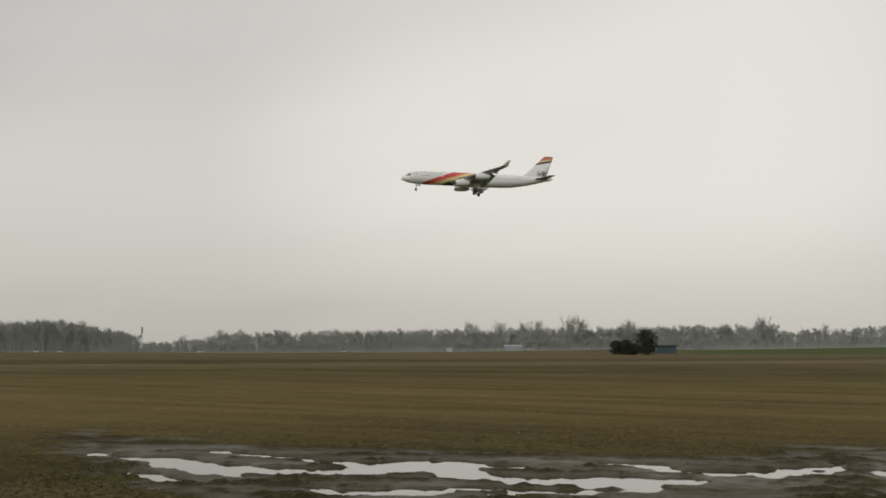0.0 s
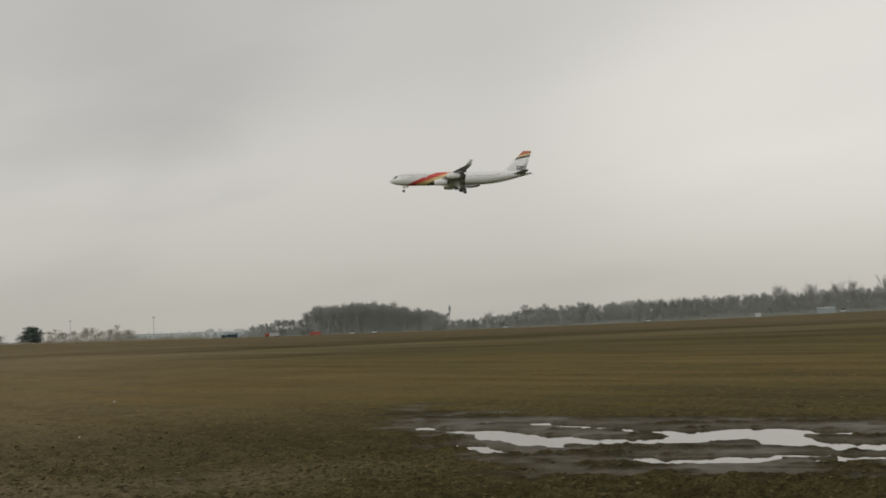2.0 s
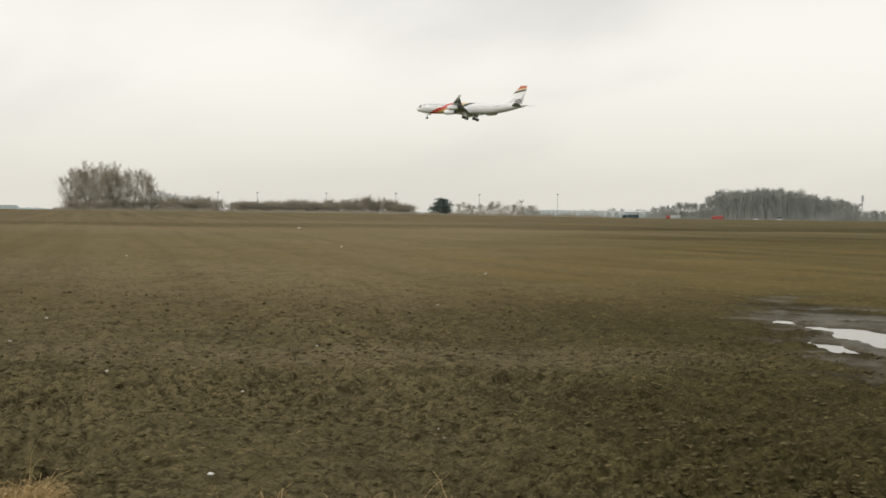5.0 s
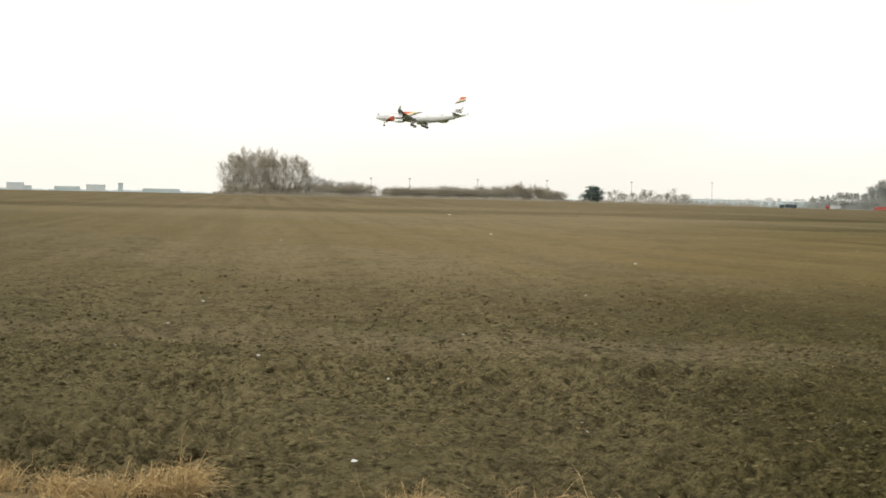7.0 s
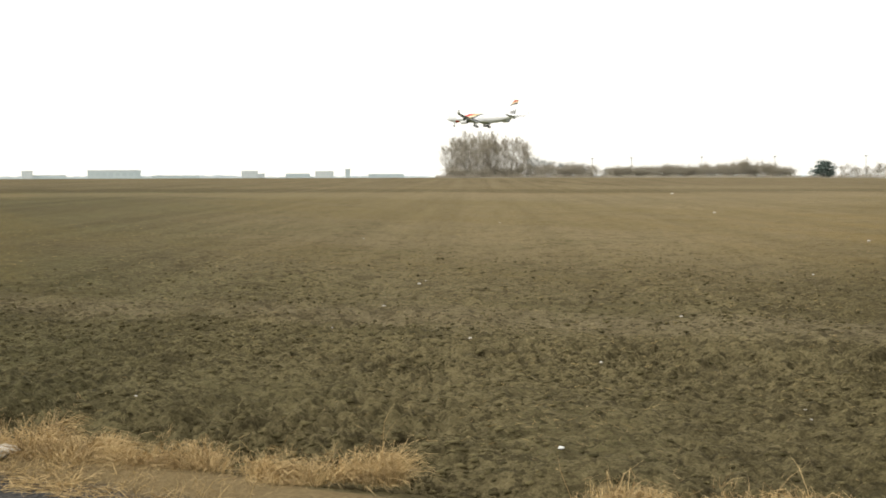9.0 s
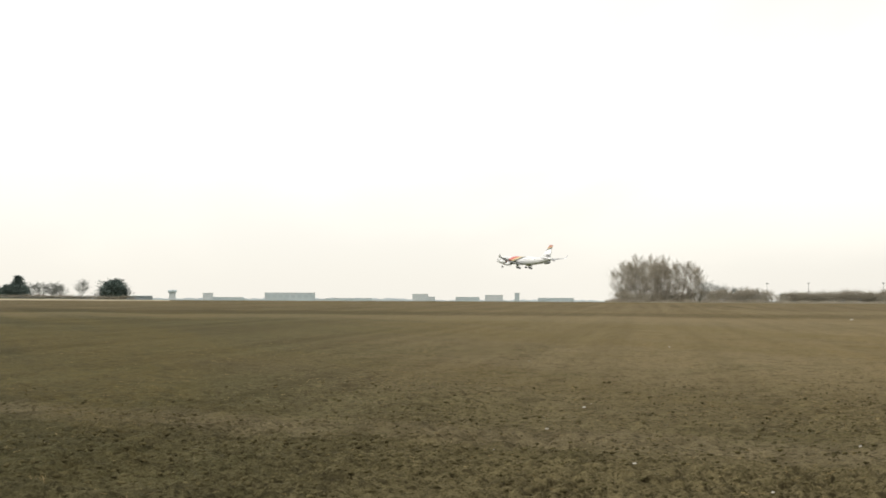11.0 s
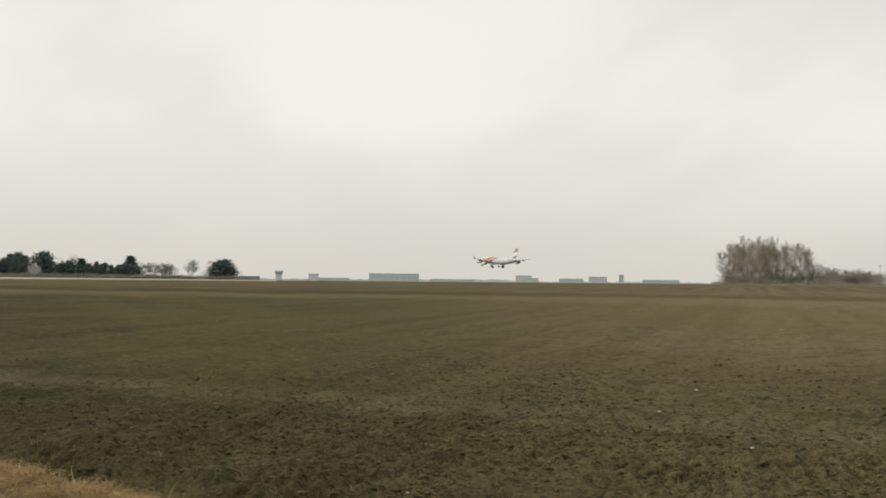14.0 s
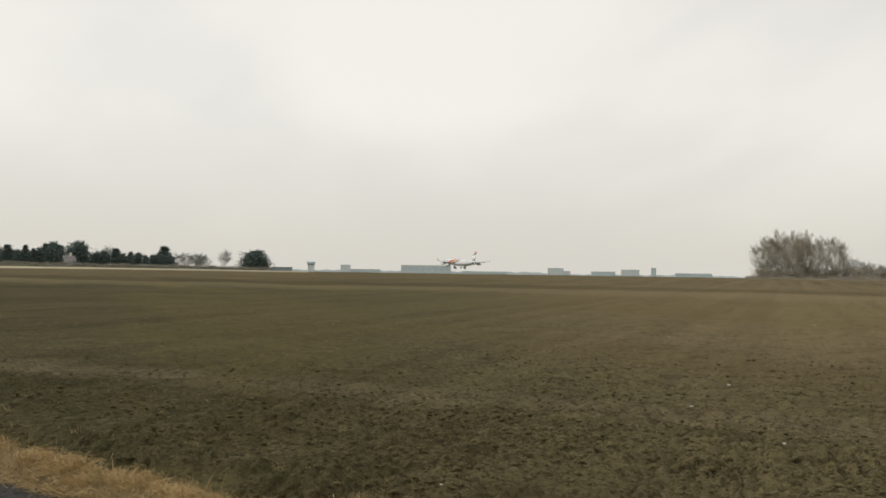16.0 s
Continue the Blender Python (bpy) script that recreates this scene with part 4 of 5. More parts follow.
def farmhouse(az, dist, w, d, h, label):
    t = thing("farmhouse", polar(az, dist), az + 12, label, "house", "farmstead houses")
    bm = bmesh.new()
    box(bm, (w, d, h), (0, 0, h / 2))
    part("wall", bm, RENDERED, t)
    bm = bmesh.new()
    e, r = 0.5, d * 0.42
    v = [bm.verts.new(p) for p in ((-w / 2 - e, -d / 2 - e, h), (w / 2 + e, -d / 2 - e, h), (w / 2 + e, d / 2 + e, h), (-w / 2 - e, d / 2 + e, h),
                                   (-w / 2 - e, 0, h + r), (w / 2 + e, 0, h + r))]
    for f in ((0, 1, 5, 4), (2, 3, 4, 5), (0, 4, 3), (1, 2, 5), (3, 2, 1, 0)):
        bm.faces.new([v[i] for i in f])
    roof = part("roof", bm, ROOFTILE, t)
    bm = bmesh.new()
    box(bm, (0.7, 0.7, 1.6), (w * 0.2, 0, h + r + 0.3), 0.04)
    part("chimney", bm, RENDERED, roof)
    for x in (-0.3, 0.0, 0.3):
        bm = bmesh.new()
        box(bm, (1.0, 0.1, 1.2), (x * w, -d / 2 - 0.03, h * 0.55), 0.02)
        part("window", bm, PANE, t)
    bm = bmesh.new()
    box(bm, (1.0, 0.1, 2.05), (w * 0.42, -d / 2 - 0.03, 1.03), 0.02)
    part("door", bm, ROOFTILE, t)


farmhouse(91.03, 470, 3.4, 5, 1.6, "small pale farmhouse with a dark tiled roof among pines")
block_building("outbuilding", 81.8, 475, 8.5, 5, 1.3, SLATE, "low slate-blue outbuilding beside the pine", 0, 0.25)


def light_mast(az, dist, h, big=False):
    t = thing("light_mast", polar(az, dist), az, "tall thin grey airfield light mast with a lamp head", "mast", "airfield masts")
    bm = bmesh.new()
    rod(bm, (0, 0, 0), (0, 0, h), 0.22, 0.12)
    part("pole", bm, STEEL, t)
    bm = bmesh.new()
    box(bm, (1.6 if not big else 1.0, 0.5, 0.5 if not big else 3.0), (0, 0, h - (0 if not big else 1.2)), 0.08)
    part("lamp_head", bm, STEEL, t)
    bm = bmesh.new()
    box(bm, (0.8, 0.8, 0.4), (0, 0, 0.2), 0.05)
    part("base", bm, CONCRETE, t)


for az_m, d_m, h_m, b_m in ((25.25, 600, 11.8, True), (38.5, 800, 14.5, False), (42.05, 800, 13.4, False), (45.85, 780, 12.6, False), (49.0, 800, 12.4, False),
                            (52.1, 800, 12.2, False), (53.85, 780, 11.6, False), (20.2, 590, 7.5, False)):
    light_mast(az_m, d_m, h_m, b_m)


def lorry(az, dist, paint, label, length=6.5):
    t = thing("parked_lorry", polar(az, dist), az, label, "lorry", "vehicles on the airfield road")
    t.scale = (1, 0.9, 0.72)
    bm = bmesh.new()
    box(bm, (length * 0.68, 2.3, 2.1), (length * 0.14, 0, 1.75), 0.08)
    part("body", bm, paint, t)
    bm = bmesh.new()
    box(bm, (length * 0.27, 2.2, 2.0), (-length * 0.36, 0, 1.55), 0.2)
    cab = part("cab", bm, REDPAINT if paint is SILVER else paint, t)
    bm = bmesh.new()
    box(bm, (0.06, 1.9, 0.7), (-length * 0.497, 0, 2.0), 0.02)
    part("windscreen", bm, CARGLASS, cab)
    for x in (-0.36, 0.2, 0.38):
        for y in (-1.0, 1.0):
            bm = bmesh.new()
            rod(bm, (x * length, y - 0.14, 0.5), (x * length, y + 0.14, 0.5), 0.5, None, 14)
            part("wheel", bm, RUBBER, t)


lorry(33.3, 573, SILVER, "silver-grey box lorry with a red cab", 6.5)
lorry(31.38, 573, REDPAINT, "bright red lorry parked at the far wood", 5.2)
lorry(35.2, 620, BLUEPAINT, "dark blue lorry by the airport hall", 8)


def white_car(az, dist):
    t = thing("parked_car", polar(az, dist), az + 84, "small silver-grey car on the far road", "car", "cars on the far road")
    bm = bmesh.new()
    box(bm, (4.2, 1.7, 0.75), (0, 0, 0.68), 0.15)
    body = part("body", bm, SILVER, t)
    bm = bmesh.new()
    box(bm, (2.2, 1.5, 0.6), (0.1, 0, 1.32), 0.2)
    part("cabin", bm, CARGLASS, body)
    for x in (-1.3, 1.3):
        for y in (-0.75, 0.75):
            bm = bmesh.new()
            rod(bm, (x, y - 0.1, 0.32), (x, y + 0.1, 0.32), 0.32, None, 14)
            part("wheel", bm, RUBBER, t)


for az_c, d_c in ((29.7, 560), (28.7, 556), (22.7, 560), (16.3, 562), (7.9, 562)):
    white_car(az_c, d_c)


def far_track():
    """The pale unpaved track before the farmstead, as a low bank of its own."""
    az = np.linspace(80.5, 99, 60)
    rows = []
    for r, z in ((272, -0.1), (273, 0.06), (306, 0.06), (307, -0.1)):
        rr = r + (90 - az) * 1.5
        x, y = -np.sin(np.radians(az)) * rr, np.cos(np.radians(az)) * rr
        rows.append(np.stack([x, y, land(x, y) + z], -1))
    V = np.concatenate(rows)
    idx = np.arange(len(V)).reshape(4, -1)
    F = np.stack([idx[:-1, :-1], idx[1:, :-1], idx[1:, 1:], idx[:-1, 1:]], -1).reshape(-1, 4)
    tagged(raw("road", V, F, STRAWTRACK), "pale straw-coloured unpaved track beyond the field", "track", kind="structure")


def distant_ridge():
    """The low roofs and woods of the far distance, as one plain uneven band behind everything else, with haze in its
    colour.
    """
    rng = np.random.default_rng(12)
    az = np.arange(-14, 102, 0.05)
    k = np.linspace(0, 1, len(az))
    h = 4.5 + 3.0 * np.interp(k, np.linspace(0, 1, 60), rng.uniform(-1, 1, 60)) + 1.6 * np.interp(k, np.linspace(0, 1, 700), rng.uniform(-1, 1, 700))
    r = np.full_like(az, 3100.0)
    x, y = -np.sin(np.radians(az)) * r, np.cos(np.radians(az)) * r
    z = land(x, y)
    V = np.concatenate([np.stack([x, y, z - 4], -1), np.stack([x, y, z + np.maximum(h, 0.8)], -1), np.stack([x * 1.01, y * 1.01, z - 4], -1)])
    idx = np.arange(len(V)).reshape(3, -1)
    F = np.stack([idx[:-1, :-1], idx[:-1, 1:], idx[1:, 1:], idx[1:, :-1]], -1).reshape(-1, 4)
    tagged(raw("backdrop", V, F, HAZE), "line of distant roofs and woods in a pale blue haze colour", "distance", kind="structure")


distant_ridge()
far_track()


# ---------------------------------------------------------------- verge, clods, stones
def dry_grass():
    s = Sticks(700)
    rng = s.rng
    along = np.array([INTO.y, -INTO.x])

    def straw(q, d, ln, way, droop, w):
        """A blade that bends over in three lengths."""
        a = np.array([EDGE.x + along[0] * q + INTO.x * d, EDGE.y + along[1] * q + INTO.y * d, 0.03])
        way = way / np.linalg.norm(way)
        b = a + way * ln * 0.42
        way = way + droop * 0.45
        c = b + way / np.linalg.norm(way) * ln * 0.33
        way = way + droop * 0.75
        e = c + way / np.linalg.norm(way) * ln * 0.30
        side = np.cross(way, rng.normal(size=3))
        side *= w / (np.linalg.norm(side) + 1e-9)
        n = s.n
        s.v += [a - side, a + side, b - side, b + side, c - side * 0.8, c + side * 0.8, e]
        s.f += [(n, n + 1, n + 3), (n, n + 3, n + 2), (n + 2, n + 3, n + 5), (n + 2, n + 5, n + 4), (n + 4, n + 5, n + 6)]
        s.n += 7

    # leaning tussocks, pressed together, with worn gaps between them
    q = -7.0
    while q < 9.5:
        q += rng.uniform(0.22, 0.52)
        d = float(np.interp(q, [-4, -1, 0.5, 1.5, 2.3, 3.0, 3.5], [-0.32, -0.44, -0.50, -0.45, -0.28, -0.10, 0.02])) + rng.normal() * 0.06
        size = rng.uniform(0.55, 1.0)
        if -3.2 < q < -2.9 or 2.25 < q < 2.5 or 3.1 < q < 3.3:
            continue
        if q < 1.2:
            size = size * 0.85
        elif q < 3.6:
            size = (size * 0.35 + 0.66) * (0.72 if 2.05 < q < 2.6 or 3.0 < q < 3.3 else 1.0)
        # bare soil where the verge was cut away
        if 3.62 < q < 4.8:
            continue
        # each tussock has several tufts that fall their own way
        for _ in range(5):
            turn = rng.uniform(0, 2 * math.pi)
            sway = np.array([math.cos(turn), math.sin(turn)]) * rng.uniform(0.2, 0.8) + [0.30, 0.10]
            cq, cd, tall = q + rng.normal() * 0.13, d + rng.normal() * 0.08, size * rng.uniform(0.65, 1.2)
            for _ in range(int(330 * size)):
                off = rng.normal(size=2) * 0.042
                way = np.array([*(rng.normal(size=2) * 0.42 + sway * 0.6 + off * 5), rng.uniform(0.5, 1.3)])
                stray = rng.random() < 0.01
                straw(cq + off[0], cd + off[1], (1.5 if stray else 1.0) * tall * rng.uniform(0.12, 0.34), way,
                      np.array([*(sway * 0.9 + rng.normal(size=2) * 0.45), -0.25 if stray else -1.0]), rng.uniform(0.0010, 0.0021))
    # flattened straw lying between and before the tufts
    for _ in range(46000):
        way = np.array([*rng.normal(size=2), rng.uniform(0.02, 0.45)])
        straw(rng.uniform(-7.0, 3.3), rng.uniform(-0.88, -0.28) + rng.normal() * 0.06, rng.uniform(0.06, 0.20), way, np.array([*(rng.normal(size=2) * 0.4), -0.3]),
              rng.uniform(0.0011, 0.0024))
    # a few thin tufts out on the first furrow
    for _ in range(22):
        q, d = rng.uniform(-7.0, 9.5), rng.uniform(0.3, 1.3)
        for _ in range(12):
            straw(q + rng.normal() * 0.03, d + rng.normal() * 0.03, rng.uniform(0.05, 0.12), np.array([*(rng.normal(size=2) * 0.7), 1.0]), np.array([0.2, 0, -0.5]), 0.0016)
    tagged(raw("dry_grass", s.v, s.f, DRY), "dry straw-coloured grass tufts along the verge", "grass", kind="stuff")


dry_grass()


def lump_mesh(seed, flat, mat, name):
    bm = bmesh.new()
    bmesh.ops.create_icosphere(bm, subdivisions=2, radius=1.0)
    for v in bm.verts:
        n = noise.noise(v.co * 1.3 + Vector((seed * 7.1, 0, 0))) * 0.7 + noise.noise(v.co * 3.1 + Vector((0, seed * 3.3, 0))) * 0.3
        v.co *= 1 + n * 0.55
        v.co.z *= flat
    me = bpy.data.meshes.new(name)
    bm.to_mesh(me)
    bm.free()
    me.materials.append(mat)
    return me


STONES = [lump_mesh(i, 0.55, STONE, "stone_shape") for i in range(3)]
SCRAPS = [lump_mesh(10 + i, 0.35, PAPER, "scrap_shape") for i in range(2)]


def ground_height(x, y):
    return float(relief(np.array([x]), np.array([y]), np.array([0.02]))[0])


def litter():
    stones = [(-28.8, 14.2), (-16.5, 9.2), (-14.1, 7.4), (-12.6, 6.0), (-8.9, 6.95), (-9.0, 2.8), (-10.6, 6.6), (-6.4, 6.9), (-15.1, 15.8), (-6.2, 6.75),
              (-14.7, 15.5), (-6.3, 7.5), (-20.3, 23.0), (-5.3, 8.6), (-17.0, 9.6), (-36.0, 22.8), (-39.2, 35.1), (-73.2, 61.1), (-11.2, 9.8), (-7.6, 9.4)]
    for i, (x, y) in enumerate(stones):
        ob = new("pale_stone", STONES[i % 3])
        r = math.hypot(x, y) * 0.0009 + 0.005
        ob.matrix_basis = pose(x, y, ground_height(x, y) + r * 0.35, 0, 0, i * 47) @ Matrix.Diagonal((r * 1.3, r, r, 1))
        tagged(ob, "small pale stone lying on the ploughed soil", "stone", "field stones")
    for i, (x, y, r) in enumerate(((-6.06, 4.55, 0.026), (-5.67, 4.6, 0.024), (-6.75, 3.95, 0.022))):
        ob = new("plastic_scrap", SCRAPS[i % 2])
        ob.matrix_basis = pose(x, y, ground_height(x, y) + r * 0.3, 8, 0, i * 60) @ Matrix.Diagonal((r, r * 0.6, r, 1))
        tagged(ob, "crumpled white plastic scrap on the soil", "litter", "litter")
    ob = new("stone_slab", lump_mesh(21, 0.22, STONE, "slab_shape"))
    ob.matrix_basis = pose(-7.5, 1.55, 0.10, 4, -6, 35) @ Matrix.Diagonal((0.15, 0.10, 0.16, 1))
    tagged(ob, "flat pale stone slab lying in the dry grass", "stone")


litter()


def clods():
    """Loose clods of earth over the near field, one sheet of many."""
    rng = np.random.default_rng(77)
    shapes = []
    for i in range(5):
        v = np.array([(1, 0, 0), (0, 1, 0), (-1, 0, 0), (0, -1, 0), (0, 0, 0.8), (0, 0, -0.8)], float)
        v = v * rng.uniform(0.55, 1.35, (6, 1)) + rng.normal(size=(6, 3)) * 0.16
        shapes.append((v, np.array([(0, 1, 4), (1, 2, 4), (2, 3, 4), (3, 0, 4), (1, 0, 5), (2, 1, 5), (3, 2, 5), (0, 3, 5)])))
    n = 100000
    az, r = np.radians(rng.uniform(-10, 102, n)), 5.0 * (27 / 5.0) ** rng.uniform(0, 1, n)
    x, y = -np.sin(az) * r, np.cos(az) * r
    d = (x - EDGE.x) * INTO.x + (y - EDGE.y) * INTO.y
    deep, broad = puddle_depth(x, y)
    thick = value_noise(x, y, 1.7, 12) + 0.5
    ok = (d > 0.3) & (deep < 0.05) & (wetness(x, y, relief(x, y, np.full(n, 0.03))) < 0.35) & (rng.uniform(0, 1, n) < (0.05 + 1.2 * thick ** 1.5) * np.clip((27 - r) / 13, 0, 1))
    z = relief(x, y, np.full(n, 0.03))
    V, F, k = [], [], 0
    for i in np.nonzero(ok)[0]:
        v, f = shapes[rng.integers(0, 5)]
        s = 0.007 + 0.024 * rng.uniform() ** 2.6 + 0.00012 * r[i]
        t = rng.uniform(0, 2 * math.pi)
        V.append(np.stack([(v[:, 0] * math.cos(t) - v[:, 1] * math.sin(t)) * s * 1.3 + x[i], (v[:, 0] * math.sin(t) + v[:, 1] * math.cos(t)) * s * 1.3 + y[i],
                           v[:, 2] * s * 0.75 + z[i] + s * 0.15], -1))
        F.append(f + k)
        k += len(v)
    tagged(raw("earth_clods", np.concatenate(V), np.concatenate(F), CLOD), "loose dark clods of earth on the ploughed field", "soil", kind="stuff")


clods()


def stubble():
    """Chopped straw and rootlets scattered over the ploughed ground, thicker towards the stubble swaths."""
    s = Sticks(717)
    rng = s.rng
    n = 42000
    az, r = np.radians(rng.uniform(-10, 100, n)), 5.5 * (45 / 5.5) ** (rng.uniform(0, 1, n) ** 0.8)
    x, y = -np.sin(az) * r, np.cos(az) * r
    d = (x - EDGE.x) * INTO.x + (y - EDGE.y) * INTO.y
    z = relief(x, y, np.full(n, 0.03))
    thick = value_noise(x, y * 1.6, 2.4, 14) + 0.3 * value_noise(x, y, 0.5, 15) + 0.15 + 0.012 * (r - 14) - 0.35 * np.clip((np.degrees(az) - 55) / 30, 0, 1)
    ok = (d > 0.4) & (z > 0.0) & (soaked(x, y) < 0.4) & (rng.uniform(-0.35, 0.9, n) < thick)
    for i in np.nonzero(ok)[0]:
        t, ln = rng.uniform(0, 2 * math.pi), rng.uniform(0.025, 0.08) * (0.8 + r[i] * 0.02)
        a = np.array([x[i], y[i], z[i] + 0.004])
        s.blade(a, a + [math.cos(t) * ln, math.sin(t) * ln, rng.uniform(0.0, 0.4) * ln], 0.0022 + 0.00009 * r[i])
    tagged(raw("stubble_straw", s.v, s.f, STUBBLE), "chopped straw scattered over the ploughed soil", "straw", kind="stuff")


stubble()


# ---------------------------------------------------------------- the airliner
def painted_white(name, dirt=0.06):
    m, nt, b = material(name, 0.32)
    c = node(nt, "ShaderNodeTexCoord").outputs["Object"]
    n = noisen(nt, mapped(nt, c, (0.25, 1, 1)), 1.4, 5)
    nt.links.new(mixc(nt, rangen(nt, n, 0.4, 0.7), (0.78, 0.79, 0.79), (0.78 - dirt, 0.79 - dirt, 0.79 - dirt)), b.inputs["Base Color"])
    return m


def livery_material():
    """White fuselage paint with slanting red, orange, yellow and black bands; local x runs forward from the nose."""
    m, nt, b = material("airliner_livery", 0.30)
    c = node(nt, "ShaderNodeTexCoord").outputs["Object"]
    sep = node(nt, "ShaderNodeSeparateXYZ")
    nt.links.new(c, sep.inputs[0])
    aft = mathn(nt, "MULTIPLY", sep.outputs[0], -1.0)
    t = rangen(nt, sep.outputs[2], -2.3, 2.8, 0.0, 1.0, False)
    dirt = noisen(nt, mapped(nt, c, (0.2, 1, 1)), 1.2, 5)
    col = mixc(nt, rangen(nt, dirt, 0.4, 0.7), (0.78, 0.79, 0.79), (0.71, 0.72, 0.72))

    def beyond(a, rise):
        return mathn(nt, "GREATER_THAN", mathn(nt, "SUBTRACT", aft, mathn(nt, "MULTIPLY", t, rise)), a)

    for a, rise, paint in ((9.0, 13.0, (0.58, 0.075, 0.055)), (12.2, 15.6, (0.72, 0.34, 0.18)), (14.0, 15.2, (0.76, 0.62, 0.30)),
                           (17.4, 14.6, (0.05, 0.055, 0.055)), (21.8, 13.6, (0.77, 0.78, 0.78))):
        col = mixc(nt, beyond(a, rise), col, paint)
    # the bands run over the flanks and crown only, the belly stays grey-white
    nt.links.new(col, b.inputs["Base Color"])
    return m


def fin_material():
    m, nt, b = material("airliner_fin_paint", 0.32)
    c = node(nt, "ShaderNodeTexCoord").outputs["Object"]
    sep = node(nt, "ShaderNodeSeparateXYZ")
    nt.links.new(c, sep.inputs[0])
    level = mathn(nt, "ADD", sep.outputs[2], mathn(nt, "MULTIPLY", mathn(nt, "ADD", sep.outputs[0], 62.0), 0.22))
    col = mixc(nt, 0.0, (0.78, 0.79, 0.79), (0.7, 0.7, 0.7))
    for z, paint in ((8.75, (0.07, 0.07, 0.06)), (9.55, (0.66, 0.52, 0.32)), (10.25, (0.50, 0.17, 0.10))):
        col = mixc(nt, mathn(nt, "GREATER_THAN", level, z), col, paint)
    nt.links.new(col, b.inputs["Base Color"])
    return m


LIVERY, FINPAINT, AIRWHITE = livery_material(), fin_material(), painted_white("airliner_white")
WINGGREY = mottled("wing_grey_paint", (0.30, 0.31, 0.33), (0.40, 0.41, 0.43), 0.8, 0.4)
LETTER = mottled("grey_lettering_bars", (0.36, 0.36, 0.37), (0.42, 0.42, 0.43), 1.0, 0.5)
EMBLEM = mottled("dark_emblem_bars", (0.09, 0.085, 0.085), (0.13, 0.12, 0.12), 1.0, 0.5)
GLASS = mottled("cockpit_glass", (0.02, 0.022, 0.025), (0.035, 0.038, 0.04), 2.0, 0.08)
LIP = mottled("polished_engine_lip", (0.55, 0.56, 0.57), (0.65, 0.66, 0.67), 2.0, 0.25, 0.9)
DARK = mottled("dark_engine_inside", (0.10, 0.10, 0.105), (0.16, 0.16, 0.165), 2.0, 0.6)


def hoop(x, zc, ry, rz=None, y=0.0, k=40):
    rz = ry if rz is None else rz
    return [(x, y + ry * math.cos(2 * math.pi * i / k), zc + rz * math.sin(2 * math.pi * i / k)) for i in range(k)]


FUSELAGE = [(0, 0.06, -0.75), (0.5, 0.62, -0.68), (1.2, 1.08, -0.56), (2.2, 1.58, -0.40), (3.4, 2.03, -0.24), (5, 2.42, -0.10), (7, 2.70, -0.02), (9, 2.82, 0), (14, 2.82, 0),
            (20, 2.82, 0), (26, 2.82, 0), (32, 2.82, 0), (38, 2.82, 0), (42, 2.80, 0.02), (46, 2.64, 0.18), (50, 2.30, 0.48), (54, 1.82, 0.88), (58, 1.22, 1.32), (61, 0.72, 1.62), (62.6, 0.36, 1.76), (63, 0.16, 1.78)]


def body_at(aft):
    for (a, r0, z0), (b, r1, z1) in zip(FUSELAGE, FUSELAGE[1:]):
        if a <= aft <= b:
            q = (aft - a) / (b - a)
            return r0 + (r1 - r0) * q, z0 + (z1 - z0) * q
    return FUSELAGE[-1][1:]


def section(x, y, z, chord, thick, upright=False, k=9):
    """An airfoil loop with its leading edge at x; upright turns it for a fin."""
    pts = []
    for i in range(k):
        t = (1 - math.cos(math.pi * i / (k - 1))) / 2
        pts.append((t, 2.6 * thick * (math.sqrt(t) - t * 0.96) * (1 - 0.35 * t) * 0.62))
    loop = [(t, h) for t, h in pts] + [(t, -h * 0.75) for t, h in pts[-2:0:-1]]
    return [(x - t * chord, y + (h * chord if upright else 0), z + (0 if upright else h * chord)) for t, h in loop]


